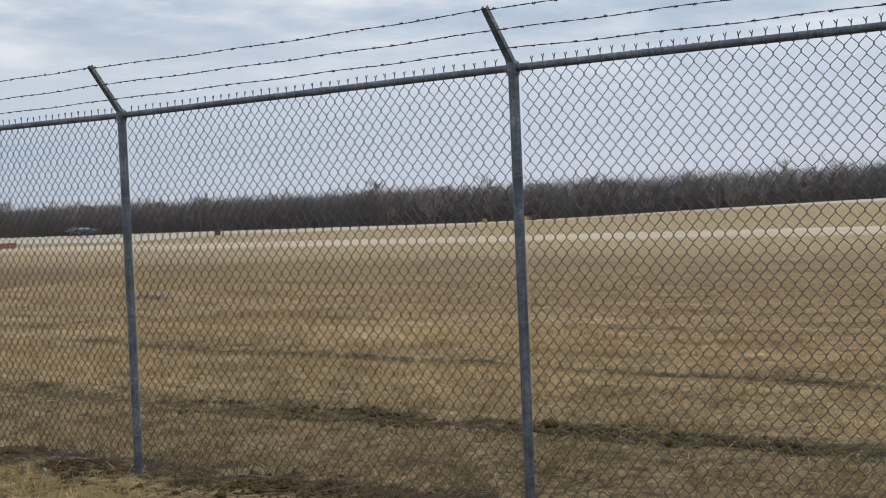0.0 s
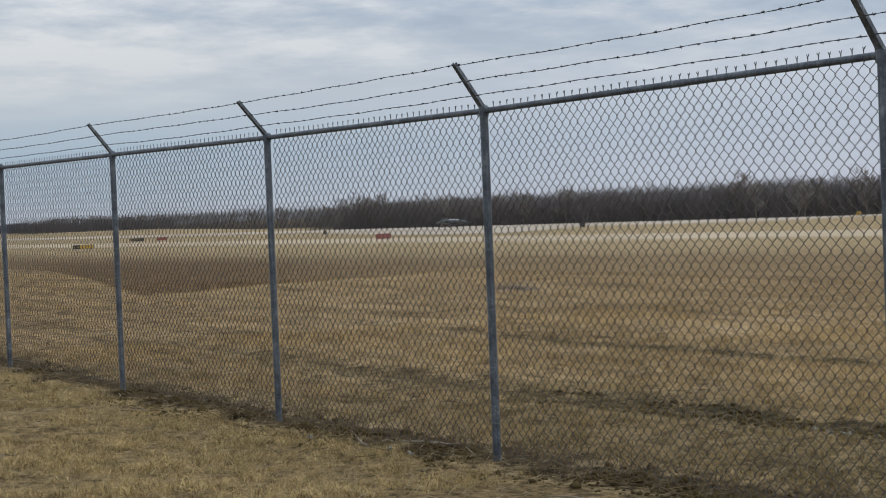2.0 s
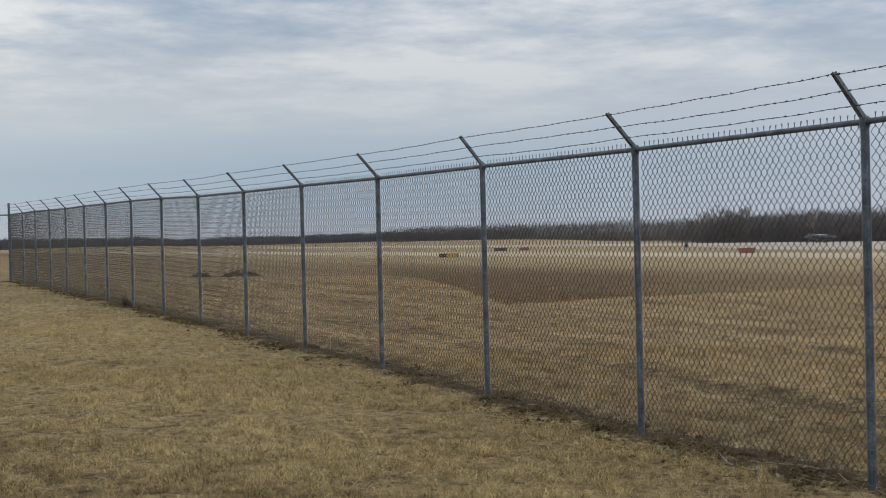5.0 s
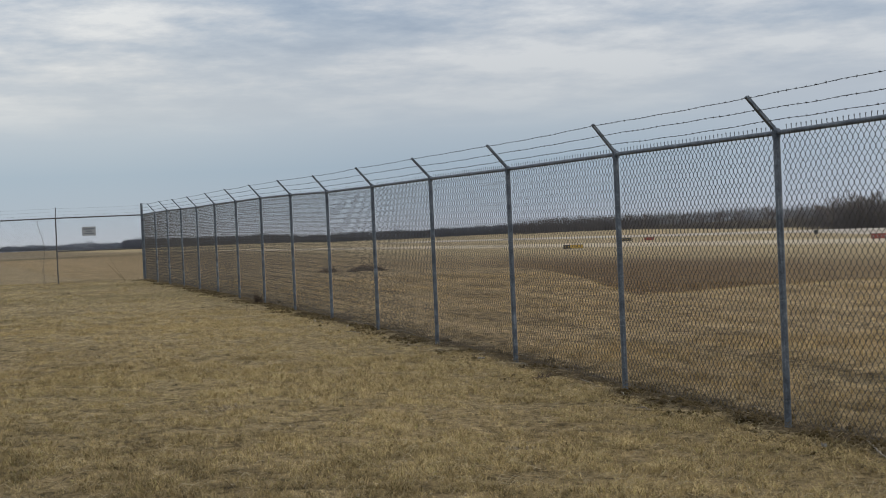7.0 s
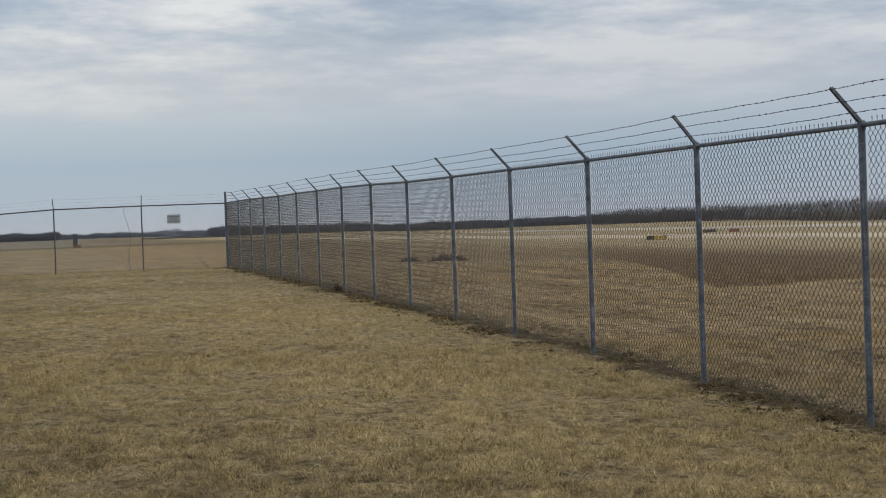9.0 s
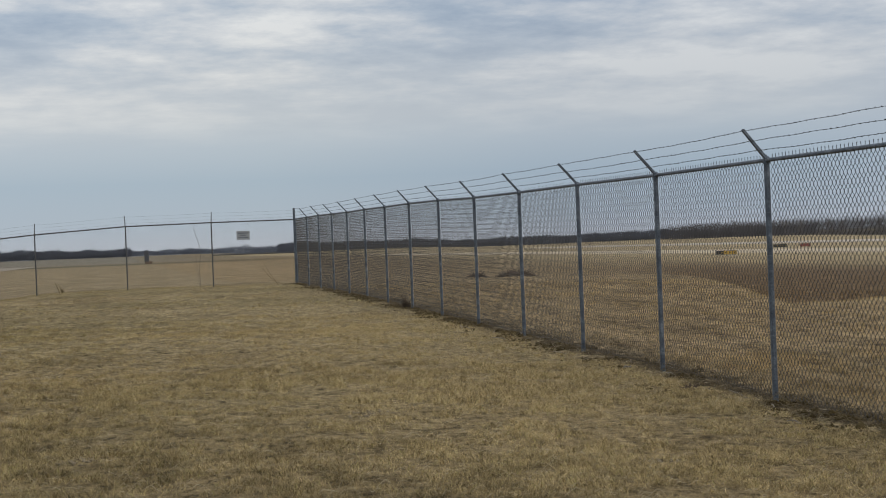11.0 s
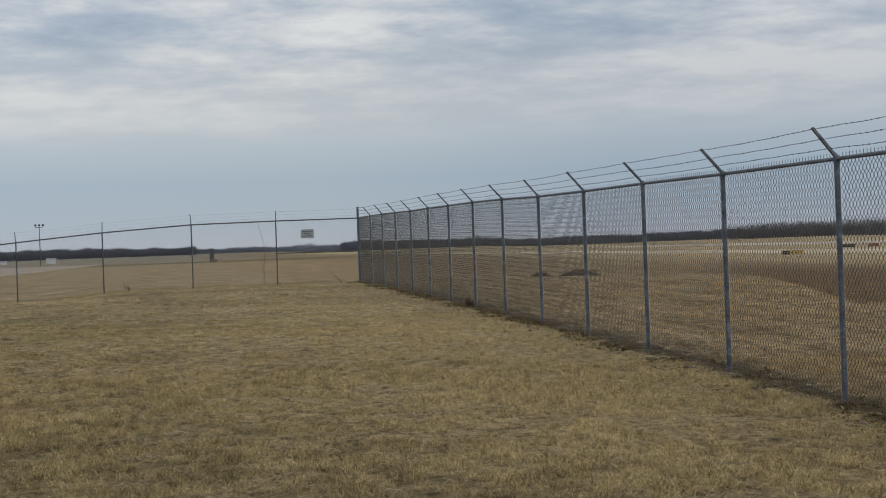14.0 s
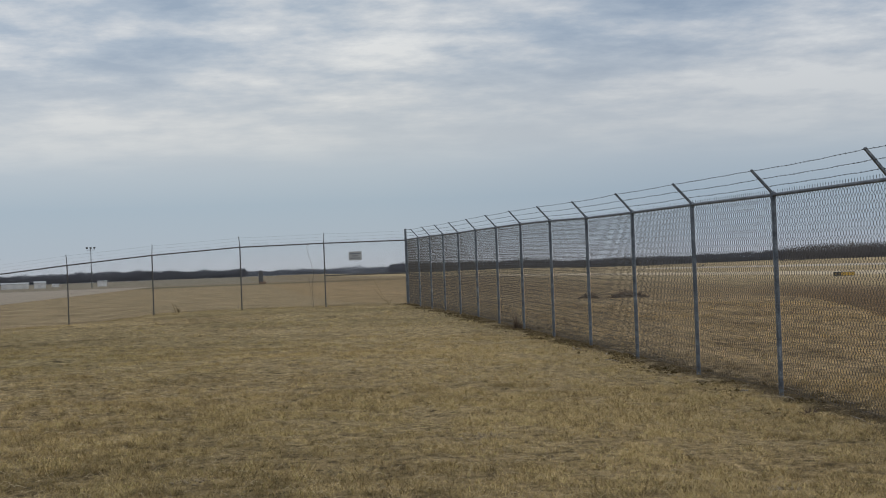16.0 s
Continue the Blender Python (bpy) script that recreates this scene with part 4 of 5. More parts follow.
# ---- jet ----
def build_jet():
    x, y = 216.0, 267.0
    jet = thing("jet_trainer", (x, y, float(land(x, y)) + 0.08), "slim dark grey two-seat jet on the runway", "aircraft")
    jet.scale = (0.86, 0.86, 0.86)
    # nose towards +y
    stations = [(7.0, 0.02, 0.02, 1.55), (6.2, 0.18, 0.18, 1.56), (5.2, 0.36, 0.38, 1.60), (4.0, 0.50, 0.62, 1.68), (2.5, 0.62, 0.74, 1.72), (0.5, 0.95, 0.72, 1.66),
                (-2.0, 1.05, 0.70, 1.62), (-4.5, 0.95, 0.62, 1.60), (-6.0, 0.78, 0.52, 1.62), (-6.6, 0.66, 0.44, 1.62)]
    bm = bmesh.new()
    prev = None
    for yy, w, h, zc in stations:
        loop = []
        for k in range(20):
            a = 2 * math.pi * k / 20
            c, s = math.cos(a), math.sin(a)
            loop.append(bm.verts.new((w * math.copysign(abs(c) ** 0.8, c), yy, zc + h * math.copysign(abs(s) ** 0.9, s))))
        if prev:
            for k in range(20):
                bm.faces.new((prev[k], prev[(k + 1) % 20], loop[(k + 1) % 20], loop[k]))
        else:
            bm.faces.new(loop)
        prev = loop
    bm.faces.new(prev)
    part("fuselage", bm, M_JET, jet, smoothed=True)
    bm = bmesh.new()
    add_ball(bm, (0, 2.9, 2.28), 1.0, (0.40, 1.9, 0.44), 3)
    part("canopy", bm, M_CANOPY, jet, "smoked glass canopy", True)
    # the spine's pale tone stands in for light along the jet's back
    bm = bmesh.new()
    add_ball(bm, (0, -0.6, 2.22), 1.0, (0.34, 3.2, 0.26), 3)
    part("spine", bm, M_JETTOP, jet, "dorsal spine, coloured pale for the lit top", True)

    def slab(name, pts, thick, axis, mat=M_JET):
        b = bmesh.new()
        off = Vector((0, 0, thick / 2)) if axis == "z" else Vector((thick / 2, 0, 0))
        lo, hi = [b.verts.new(Vector(p) - off) for p in pts], [b.verts.new(Vector(p) + off) for p in pts]
        b.faces.new(lo), b.faces.new(hi[::-1])
        for k in range(len(pts)):
            b.faces.new((lo[k], lo[(k + 1) % len(pts)], hi[(k + 1) % len(pts)], hi[k]))
        part(name, b, mat, jet)

    for s in (-1, 1):
        slab("wing", [(s * 0.8, 1.2, 1.35), (s * 3.85, -1.9, 1.25), (s * 3.85, -2.9, 1.25), (s * 0.8, -2.7, 1.35)], 0.12, "z")
        slab("tailplane", [(s * 0.7, -4.6, 1.45), (s * 2.15, -5.9, 1.40), (s * 2.15, -6.7, 1.40), (s * 0.6, -6.5, 1.45)], 0.09, "z")
        b = bmesh.new()
        add_tube(b, (s * 0.36, -6.4, 1.62), (s * 0.36, -7.0, 1.62), 0.34, 0.27, 14)
        part("exhaust_nozzle", b, M_STEEL, jet, "bare metal exhaust nozzle")
        b = bmesh.new()
        add_box(b, (s * 0.98, 1.3, 1.72), (0.36, 1.6, 0.62), 0.08)
        part("air_intake", b, M_JET, jet)
        b = bmesh.new()
        add_tube(b, (s * 1.35, -0.9, 0.3), (s * 1.0, -0.9, 1.4), 0.06, sides=8)
        gear = part("landing_gear", b, M_WHITE, jet)
        b = bmesh.new()
        add_tube(b, (s * 1.35 - 0.08, -0.9, 0.27), (s * 1.35 + 0.08, -0.9, 0.27), 0.27, sides=16)
        part("wheel", b, M_RUBBER, gear)
    slab("tail_fin", [(0, -4.1, 2.15), (0, -5.7, 3.92), (0, -6.7, 3.92), (0, -6.5, 1.95)], 0.10, "x", M_BLACK)
    b = bmesh.new()
    add_tube(b, (0, 4.3, 0.25), (0, 4.3, 1.2), 0.05, sides=8)
    gear = part("landing_gear", b, M_WHITE, jet)
    b = bmesh.new()
    add_tube(b, (-0.07, 4.3, 0.22), (0.07, 4.3, 0.22), 0.22, sides=16)
    part("wheel", b, M_RUBBER, gear)


build_jet()
for az, d in ((34.2, 262), (45.0, 330), (19.0, 640)):
    edge_light(az, d, 0.42, 0.75)


# ---- far left: mast, cabinet, buildings ----
def light_mast(az, d, height, heads, label):
    x, y, z = polar(az, d)
    m = thing("floodlight_mast", (x, y, z), label, "lamp", "floodlight masts")
    bm = bmesh.new()
    add_tube(bm, (0, 0, -0.3), (0, 0, height), 0.20, 0.12, 12)
    part("pole", bm, M_DARKGREY, m)
    reach = max(abs(k) for k in heads) + 0.05
    bm = bmesh.new()
    add_tube(bm, (-reach, 0, height - 0.6), (reach, 0, height - 0.6), 0.10, sides=8)
    part("crossbar", bm, M_DARKGREY, m)
    for k in heads:
        bm = bmesh.new()
        add_tube(bm, (k, 0, height - 0.6), (k, 0, height + 0.1), 0.06, sides=6)
        add_box(bm, (k, -0.1, height + 0.25), (0.85, 0.6, 0.65), 0.12)
        part("floodlight", bm, M_BLACK, m)


def cabinet(az, d):
    x, y, z = polar(az, d)
    c = thing("equipment_shelter", (x, y, z), "tall dark equipment cabinet on a brown plinth", "cabinet")
    bm = bmesh.new()
    add_box(bm, (0.45, 0, 0.35), (2.0, 1.6, 0.7), 0.05)
    part("plinth", bm, M_BROWN, c)
    bm = bmesh.new()
    add_box(bm, (0, 0, 2.05), (1.2, 1.2, 2.8), 0.06)
    part("cabinet", bm, M_DARKGREY, c)
    bm = bmesh.new()
    add_box(bm, (0, 0, 3.6), (0.8, 0.8, 0.4), 0.05)
    part("vent_cap", bm, M_DARKGREY, c)


def shed(az, d, w, h, label, mat=M_OFFWHITE, roof=M_ROOF, doors=2, gable=True):
    x, y, z = polar(az, d)
    b = thing("airport_building", (x, y, z), label, "building", "airport buildings")
    b.rotation_euler = (0, 0, radians(-az))
    deep = w * 0.6
    bm = bmesh.new()
    add_box(bm, (0, 0, h * 0.4), (w, deep, h * 0.8))
    part("shell", bm, mat, b)
    bm = bmesh.new()
    rise = h * 0.2 if gable else h * 0.06
    pts = [(-w / 2 - 0.3, -deep / 2 - 0.3, h * 0.8), (w / 2 + 0.3, -deep / 2 - 0.3, h * 0.8), (w / 2 + 0.3, deep / 2 + 0.3, h * 0.8), (-w / 2 - 0.3, deep / 2 + 0.3, h * 0.8),
           (-w / 2 - 0.3, 0, h * 0.8 + rise), (w / 2 + 0.3, 0, h * 0.8 + rise)]
    vs = [bm.verts.new(p) for p in pts]
    for q in ((0, 1, 5, 4), (2, 3, 4, 5), (0, 4, 3), (1, 2, 5), (0, 3, 2, 1)):
        bm.faces.new([vs[k] for k in q])
    part("roof", bm, roof, b)
    for k in range(doors):
        bm = bmesh.new()
        add_box(bm, ((k - (doors - 1) / 2) * w / max(doors, 1), -deep / 2 - 0.06, h * 0.28), (w / (doors * 2.6), 0.12, h * 0.42))
        part("door", bm, M_ROOF, b)


light_mast(-5.80, 575, 15.9, (-1.45, 0, 1.45), "tall slim steel mast with three floodlights")
light_mast(-9.35, 720, 15.2, (-0.6, 0.6), "slim steel mast with two floodlights by the buildings")
cabinet(0.92, 385)
shed(-5.4, 760, 5.0, 3.6, "small grey flat-roofed airport shed", doors=0, gable=False)
shed(-7.8, 800, 6.2, 4.0, "small white airport hangar with dark door", doors=1)
shed(-8.75, 830, 15, 3.6, "long low pale airport building with dark doors", doors=3)
shed(-9.75, 840, 12, 4.6, "pale airport building near the apron", doors=2)
shed(-7.2, 880, 4, 1.9, "low white hut in front of far trees", doors=0)


# ---- brush, sticks and litter ----
def brush_pile(x, y, w, h, n, label, seed, mat=M_BUSH, spread=0.7):
    rng = np.random.default_rng(seed)
    z = float(land(x, y))
    p = thing("brush_pile", (x, y, z - 0.05), label, "brush")
    a, r = rng.uniform(0, 2 * np.pi, n), np.sqrt(rng.uniform(0, 1, n))
    foot = np.stack([w / 2 * r * np.cos(a), w / 3 * r * np.sin(a), h * 0.25 * rng.uniform(0, 1, n) * (1 - r)], -1)
    d = np.stack([rng.normal(0, spread, n), rng.normal(0, spread, n), rng.uniform(0.1, 1.1, n)], -1)
    d /= np.linalg.norm(d, axis=1, keepdims=True)
    length = h * (1.1 - 0.7 * r) * rng.uniform(0.5, 1.3, n)
    t = np.linspace(0, 1, 4)[None, :, None]
    pts = foot[:, None, :] + d[:, None, :] * length[:, None, None] * t + np.array([0, 0, -0.12 * h])[None, None, :] * t ** 2
    v, f = wires(pts, np.linspace(0.012, 0.004, 4)[None, :] * (1 + h))
    tagged(mesh_object("brush", v, f, mat, p), kind="stuff")
    if w > 1.0 and mat is M_BUSH:
        bm = bmesh.new()
        bmesh.ops.create_icosphere(bm, subdivisions=4, radius=1.0)
        for q in bm.verts:
            k = 1 + 0.35 * (float(value_noise(q.co.x * 3 + seed, q.co.y * 3 + q.co.z * 2, 0.6, seed)) - 0.5) + rng.normal(0, 0.05)
            top = max(q.co.z, -0.15) * (1 - 0.55 * abs(q.co.x + 0.2))
            q.co = Vector((q.co.x * w * 0.5 * k, q.co.y * w * 0.34 * k, top * h * 0.72 * k))
        part("matted_stems", bm, mat, p)


x, y, z = polar(15.95, 75)
brush_pile(x, y, 2.3, 0.62, 2600, "dark heap of dead brush in the field", 5)
x, y, z = polar(14.35, 87)
brush_pile(x, y, 1.3, 0.5, 1300, "small dark clump of dead brush", 6)
x, y, z = polar(41.8, 34.6)
brush_pile(x, y, 2.0, 0.28, 320, "low heap of grey dead twigs in the field", 7, M_GREYTWIG)
brush_pile(-0.12, 27.7, 0.16, 0.34, 90, "dark dead weed clump at a fence post", 8, spread=0.16)
brush_pile(-8.75, 49.15, 0.14, 0.85, 7, "thin dry weed standing by the far fence", 10, M_DEAD, 0.16)
brush_pile(-0.42, 10.4, 0.20, 0.14, 260, "small dark weed tuft beside the fence", 9)


def stick(points, r, label, mat=M_STICK, name="stick"):
    p = np.array(points, float)
    t = np.linspace(0, len(p) - 1, 4 * len(p))
    pts = np.stack([np.interp(t, np.arange(len(p)), p[:, k]) for k in range(3)], -1)
    pts += np.random.default_rng(len(p) * 31 + int(abs(p[0, 1]) * 10)).normal(0, r * 0.6, pts.shape)
    v, f = wires(pts[None], np.linspace(r, r * 0.5, len(t))[None, :], 6)
    return tagged(mesh_object(name, v, f, mat), label, "stick")


y = 49.3
stick([(-3.65, y, land(-3.65, y) - 0.05), (-3.7, y, 1.2), (-3.6, y, 1.9), (-3.75, y, 2.45), (-3.85, y, 2.85), (-3.75, y, 2.95)], 0.010, "dry vine hanging on the far fence", M_BARK, "dry_vine")
stick([(-3.7, y, land(-3.7, y) - 0.05), (-3.75, y, 1.3), (-3.85, y, 1.9)], 0.006, "dry vine stem on the far fence", M_BARK, "dry_vine")
for a, b in (((-0.75, 48.9), (-1.35, 1.5)), ((-0.75, 48.7), (-1.45, 1.25)), ((-0.9, 48.6), (-0.4, 1.2))):
    zg = float(land(a[0], a[1]))
    stick([(a[0], a[1], zg - 0.04), ((a[0] + b[0]) / 2, a[1] + 0.1, zg + (b[1] - zg) * 0.45), (b[0], a[1] + 0.2, b[1])], 0.009, "dead branch leaning by the corner post", M_DEAD, "dead_branch")
rr = random.Random(21)
for k in range(26):
    sx, sy = rr.uniform(-0.55, 0.45), rr.uniform(-1, 22)
    a, ln = rr.uniform(-0.5, 0.5) + math.pi / 2, rr.uniform(0.2, 0.8)
    ex, ey = sx + math.cos(a) * ln, sy + math.sin(a) * ln
    stick([(sx, sy, float(land(sx, sy)) + 0.015), ((sx + ex) / 2, (sy + ey) / 2 + 0.02, float(land((sx + ex) / 2, (sy + ey) / 2)) + 0.03), (ex, ey, float(land(ex, ey)) + 0.02)], rr.uniform(0.004, 0.010), "bleached stick lying along the fence")


def litter(x, y, w, seed):
    rng = random.Random(seed)
    bm = bmesh.new()
    bmesh.ops.create_grid(bm, x_segments=5, y_segments=4, size=0.5)
    for v in bm.verts:
        v.co = Vector((v.co.x * w, v.co.y * w * 0.5, 0.02 + rng.uniform(0, 0.035)))
    bmesh.ops.solidify(bm, geom=bm.faces[:], thickness=0.004)
    me = bpy.data.meshes.new("litter")
    bm.to_mesh(me)
    bm.free()
    me.materials.append(M_LITTER)
    ob = new("litter", me)
    ob.location = (x, y, float(land(x, y)))
    ob.rotation_euler = (0, 0, rng.uniform(0, 3.1))
    tagged(ob, "crumpled scrap of pale litter on the soil", "litter", "scraps of litter")


for k, (x, y, w) in enumerate(((-0.35, 3.75, 0.06), (-0.32, 4.05, 0.05), (2.52, 2.3, 0.06), (2.50, 2.0, 0.08), (2.46, 2.12, 0.05), (2.50, 1.5, 0.05), (-0.32, 12.6, 0.10), (-0.4, 5.0, 0.05))):
    litter(x, y, w, k)


# ---- grass ----
def soil_at(x, y):
    return np.exp(-((x - 0.12) / 0.36) ** 2) + np.exp(-((x - 3.0) / 0.34) ** 2) + 0.9 * np.exp(-((x - 7.25) / 0.25) ** 2)


def grass(name, n, x0, x1, y0, y1, tall, wide, seed, label, bent=True):
    """Single blades, thick in tufts and thin on bare soil."""
    rng = np.random.default_rng(seed)
    m = n // 9
    cx, cy = rng.uniform(x0, x1, m), rng.uniform(y0, y1, m)
    pick = rng.integers(0, m, n)
    tuft = rng.uniform(0, 1, n) < 0.6
    x = np.where(tuft, cx[pick] + rng.normal(0, 0.04, n), rng.uniform(x0, x1, n))
    y = np.where(tuft, cy[pick] + rng.normal(0, 0.04, n), rng.uniform(y0, y1, n))
    thick = 0.60 * value_noise(x, y, 0.20, 11) + 0.35 * value_noise(x, y, 0.6, 12) + 0.20 * value_noise(x, y, 2.6, 13)
    keep = rng.uniform(0, 1, n) < np.clip((thick - 0.40) * 3.6, 0.20, 1) * (1 - 0.95 * np.clip(soil_at(x, y), 0, 1))
    x, y, thick = x[keep], y[keep], thick[keep]
    k = len(x)
    h = tall * rng.uniform(0.35, 1.2, k) * (0.15 + 1.5 * thick)
    a, lean = rng.uniform(0, 2 * np.pi, k), rng.gamma(2.4, 0.62, k)
    # blades of a tuft fall outwards from its middle
    a = np.where(tuft[keep], np.arctan2(y - cy[pick[keep]], x - cx[pick[keep]]) + rng.normal(0, 0.5, k), a)
    d = np.stack([np.cos(a), np.sin(a)], -1)
    z = land(x, y) - 0.006
    b = rng.uniform(0, np.pi, k)
    w = wide * rng.uniform(0.6, 1.3, k)
    sx, sy = np.cos(b) * w, np.sin(b) * w
    mid = np.stack([x + d[:, 0] * h * lean * 0.35, y + d[:, 1] * h * lean * 0.35, z + h * 0.62], -1)
    tip = np.stack([x + d[:, 0] * h * lean, y + d[:, 1] * h * lean, z + h * np.clip(1.05 - 0.3 * lean, 0.25, 1)], -1)
    lo, hi = np.stack([x - sx, y - sy, z], -1), np.stack([x + sx, y + sy, z], -1)
    if bent:
        off = np.stack([sx * 0.7, sy * 0.7, 0 * z], -1)
        v = np.stack([lo, hi, mid + off, mid - off, tip], 1).reshape(-1, 3)
        o = np.arange(k)[:, None] * 5
        f = np.concatenate([o + np.array([[0, 1, 2]]), o + np.array([[0, 2, 3]]), o + np.array([[3, 2, 4]])])
    else:
        v = np.stack([lo, hi, tip], 1).reshape(-1, 3)
        f = np.arange(3 * k).reshape(-1, 3)
    tagged(mesh_object(name, v, f, M_BLADE), label, "grass", kind="stuff")


LAWN, FIELD = "short dry straw-coloured lawn grass", "rough dry field grass behind the fence"
grass("lawn_grass", 390000, -9.2, 0.0, 2.5, 14, 0.056, 0.0019, 31, LAWN)
grass("lawn_grass", 215000, -11.6, 0.0, 14, 26, 0.062, 0.0036, 32, LAWN, False)
grass("lawn_grass", 95000, -20, 0.0, 26, 52, 0.06, 0.006, 33, LAWN, False)
grass("field_grass", 330000, 0.0, 12, -3, 14, 0.085, 0.0028, 34, FIELD, False)
grass("field_grass", 180000, 0.0, 26, 14, 45, 0.075, 0.0055, 35, FIELD, False)
grass("field_grass", 70000, 12, 26, -2, 14, 0.075, 0.0055, 36, FIELD, False)


def straws(n, x0, x1, y0, y1, seed, label):
    """Loose pale stalks lying over the grass, each bent once."""
    rng = np.random.default_rng(seed)
    x, y = rng.uniform(x0, x1, n), rng.uniform(y0, y1, n)
    keep = rng.uniform(0, 1, n) < (1 - 0.9 * np.clip(soil_at(x, y), 0, 1)) * (0.35 + value_noise(x, y, 1.1, 14))
    x, y = x[keep], y[keep]
    k = len(x)
    a, ln, h = rng.uniform(0, 2 * np.pi, k), rng.uniform(0.05, 0.13, k), rng.uniform(0.02, 0.065, k)
    t = np.array([0, 0.55, 1.0])[None, :]
    turn = a[:, None] + rng.normal(0, 0.5, k)[:, None] * t
    px, py = x[:, None] + np.cos(turn) * ln[:, None] * t, y[:, None] + np.sin(turn) * ln[:, None] * t
    pz = land(x, y)[:, None] + h[:, None] * np.array([0.1, 1.0, 0.7])[None, :]
    v, f = wires(np.stack([px, py, pz], -1), np.array([[0.0019, 0.0017, 0.001]]), 2)
    tagged(mesh_object("loose_straw", v, f, M_STRAW), label, "grass", kind="stuff")


M_STRAW = surface("bleached_straw", (0.33, 0.265, 0.155), (0.56, 0.47, 0.31), 2.0, 0.8, 0, 0, 25, "World")
straws(11000, -12, 0.0, 2.0, 18, 71, "loose bleached straws on the lawn")
straws(9000, 0.3, 9, -3, 12, 72, "loose bleached straws in the field")


def weeds():
    """Grey-brown dead stems along the foot of the fence."""
    rng = np.random.default_rng(77)
    n = 7000
    x, y = rng.normal(0.18, 0.24, n), rng.uniform(-3, 49.4, n)
    a, h = rng.uniform(0, 2 * np.pi, n), rng.gamma(2.2, 0.055, n)
    t = np.linspace(0, 1, 4)[None, :]
    lean = rng.uniform(0.2, 1.6, n)[:, None]
    px = x[:, None] + np.cos(a)[:, None] * h[:, None] * lean * t ** 1.5
    py = y[:, None] + np.sin(a)[:, None] * h[:, None] * lean * t ** 1.5
    pz = land(x, y)[:, None] - 0.01 + h[:, None] * t * (1 - 0.25 * t)
    v, f = wires(np.stack([px, py, pz], -1), np.linspace(0.0030, 0.0014, 4)[None, :], 2)
    tagged(mesh_object("dead_weeds", v, f, M_DEAD), "tangled grey dead weeds along the fence foot", "weeds", kind="stuff")


weeds()


def clods(n, x_mid, x_spread, y0, y1, size, seed, label):
    """Lumps of broken soil, eight faces each."""
    rng = np.random.default_rng(seed)
    x, y = rng.normal(x_mid, x_spread, n), rng.uniform(y0, y1, n)
    keep = value_noise(x, y, 0.5, 41) + 0.5 * value_noise(x, y, 2.0, 42) > 0.72
    x, y = x[keep], y[keep]
    k = len(x)
    r = size * rng.gamma(2.0, 0.5, k)
    c = np.stack([x, y, land(x, y) + r * 0.2], -1)
    axes = np.array([[1, 0, 0], [0, 1, 0], [-1, 0, 0], [0, -1, 0], [0, 0, 1], [0, 0, -1]], float)
    v = c[:, None, :] + (axes[None] * rng.uniform(0.6, 1.3, (k, 6, 1)) + rng.normal(0, 0.2, (k, 6, 3))) * r[:, None, None] * np.array([1, 1, 0.7])
    f = np.array([[0, 1, 4], [1, 2, 4], [2, 3, 4], [3, 0, 4], [1, 0, 5], [2, 1, 5], [3, 2, 5], [0, 3, 5]])
    f = (np.arange(k)[:, None, None] * 6 + f[None]).reshape(-1, 3)
    tagged(mesh_object("soil_clods", v.reshape(-1, 3), f, M_SOIL), label, "soil", kind="stuff")


M_SOIL = surface("broken_brown_soil", (0.036, 0.026, 0.011), (0.110, 0.080, 0.036), 3.0, 0.95, 0, 0.004, 40, "World")
clods(14000, -0.06, 0.24, -3, 49, 0.015, 51, "dark broken soil along the fence foot")
clods(5200, 3.0, 0.18, -4, 6, 0.015, 52, "dark churned soil in a wheel rut")


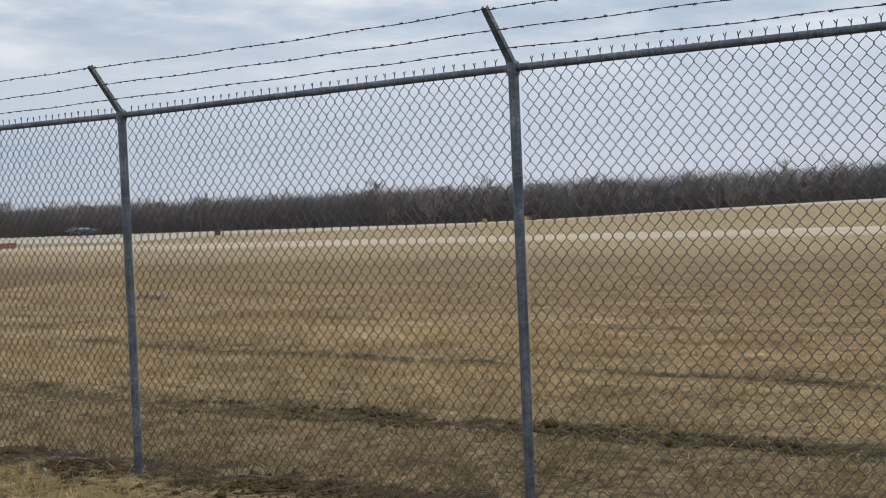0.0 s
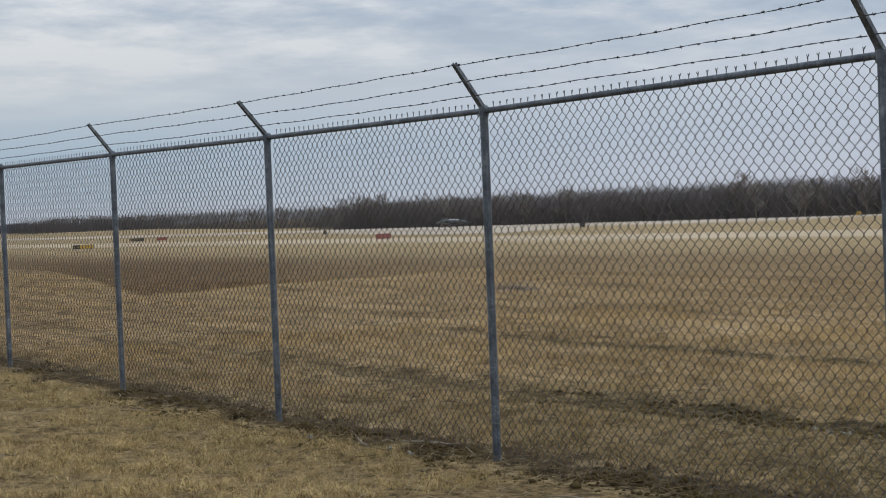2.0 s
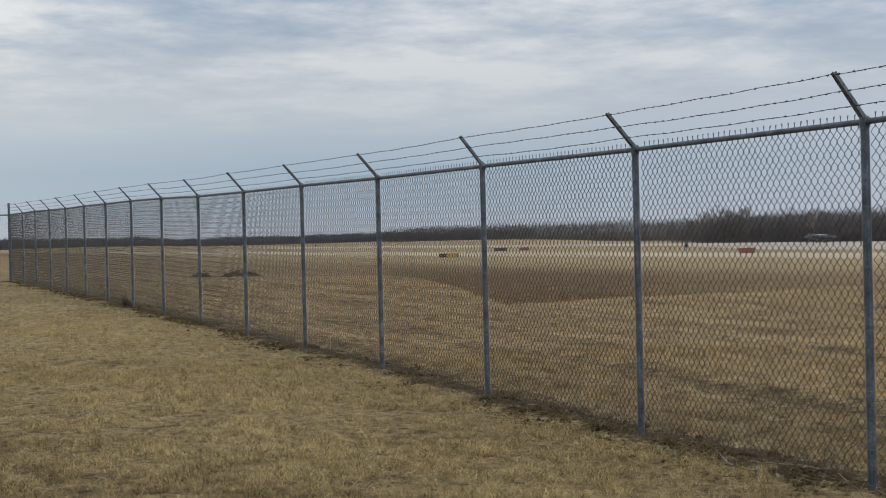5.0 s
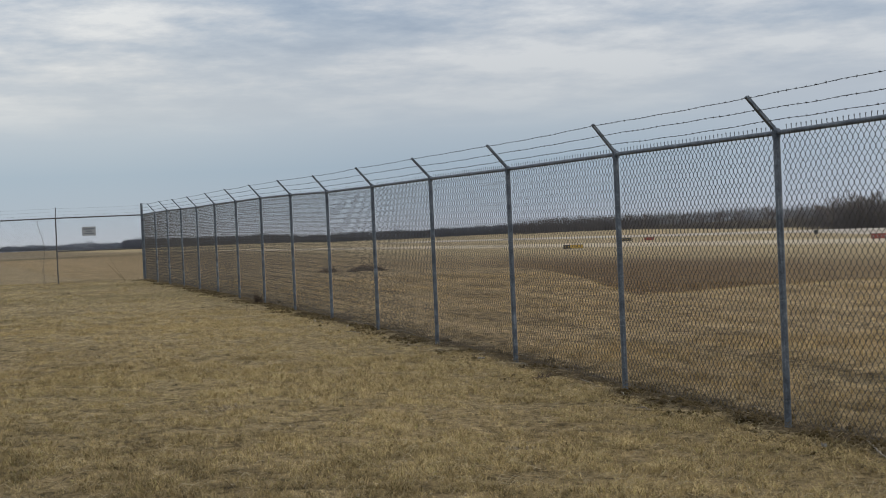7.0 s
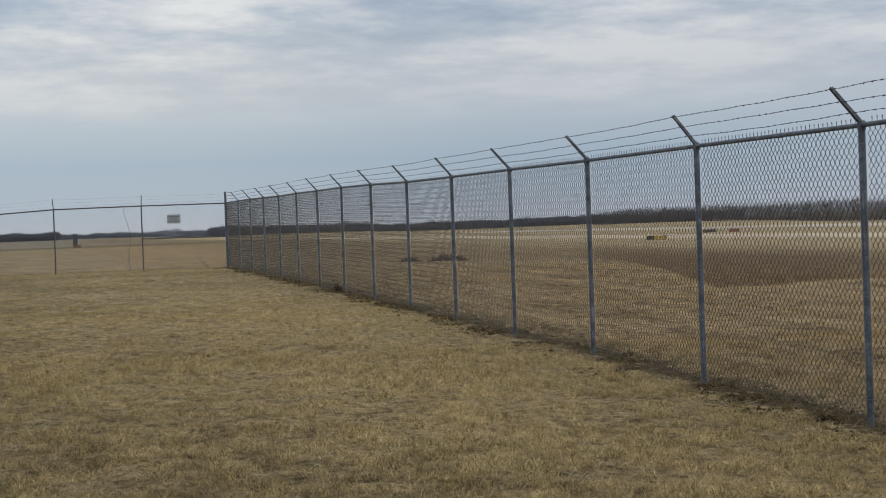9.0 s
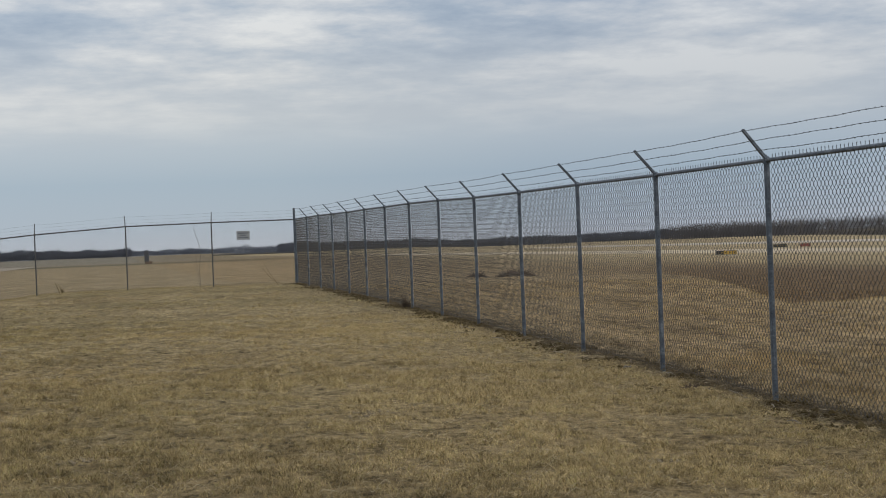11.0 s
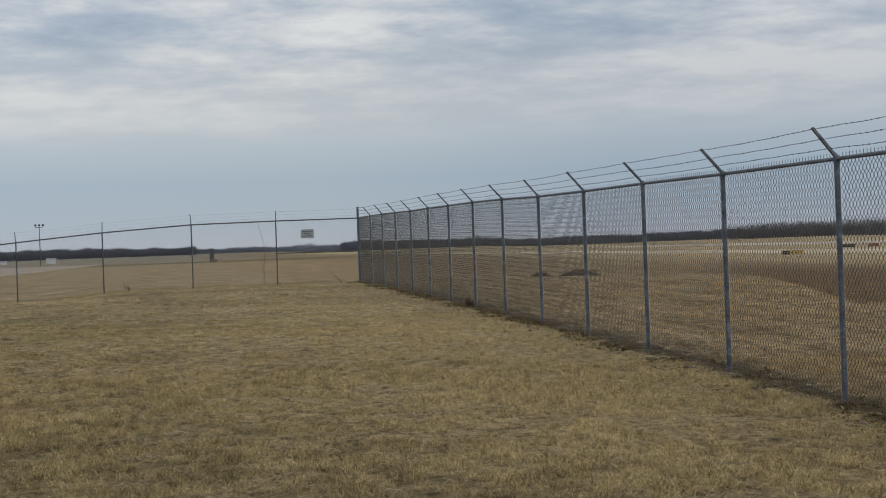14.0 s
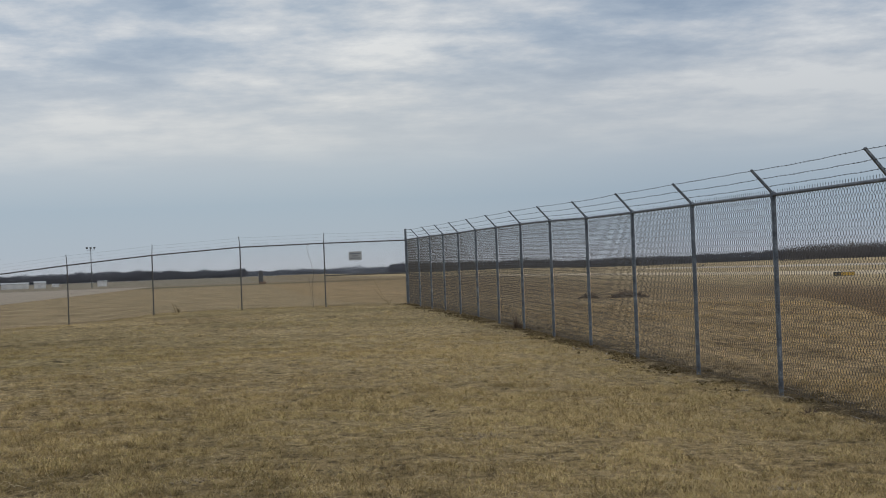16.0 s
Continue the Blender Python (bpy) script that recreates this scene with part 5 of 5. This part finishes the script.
def twig_litter():
    rng = np.random.default_rng(61)
    n = 900
    x, y = rng.normal(-0.12, 0.26, n), rng.uniform(-3, 40, n)
    a, ln = rng.normal(np.pi / 2, 0.7, n), rng.gamma(2.0, 0.09, n)
    t = np.linspace(-0.5, 0.5, 4)[None, :]
    px, py = x[:, None] + np.cos(a)[:, None] * ln[:, None] * t, y[:, None] + np.sin(a)[:, None] * ln[:, None] * t
    pz = land(x, y)[:, None] + 0.02 + rng.uniform(0, 0.03, (n, 4))
    v, f = wires(np.stack([px, py, pz], -1), 0.0028)
    tagged(mesh_object("twig_litter", v, f, M_DEAD), "bleached twigs scattered along the fence foot", "twigs", kind="stuff")


twig_litter()


def gravel(x0, y0, spread, n, seed):
    """A worn spot of pale stones in the lawn."""
    rng = np.random.default_rng(seed)
    x, y = rng.normal(x0, spread, n), rng.normal(y0, spread * 0.7, n)
    r = 0.007 * rng.gamma(2.0, 0.5, n) + 0.003
    c = np.stack([x, y, land(x, y) + r * 0.2], -1)
    axes = np.array([[1, 0, 0], [0, 1, 0], [-1, 0, 0], [0, -1, 0], [0, 0, 1], [0, 0, -1]], float)
    v = c[:, None, :] + axes[None] * rng.uniform(0.6, 1.3, (n, 6, 1)) * r[:, None, None] * np.array([1.2, 1, 0.6])
    f = np.array([[0, 1, 4], [1, 2, 4], [2, 3, 4], [3, 0, 4], [1, 0, 5], [2, 1, 5], [3, 2, 5], [0, 3, 5]])
    f = (np.arange(n)[:, None, None] * 6 + f[None]).reshape(-1, 3)
    tagged(mesh_object("gravel", v.reshape(-1, 3), f, M_GRAVEL), "pale gravel in a worn spot of lawn", "gravel", kind="stuff")


M_GRAVEL = surface("pale_gravel", (0.16, 0.125, 0.082), (0.32, 0.262, 0.185), 6.0, 0.9, 0, 0.002, 60, "World")
for k, (gx, gy, gs, gn) in enumerate(((-4.8, 4.0, 0.30, 420), (-6.2, 4.4, 0.22, 220), (-4.25, 9.2, 0.22, 200), (-8.0, 5.2, 0.25, 180), (-6.9, 7.3, 0.12, 150), (-2.6, 6.0, 0.10, 120))):
    gravel(gx, gy, gs, gn, 90 + k)
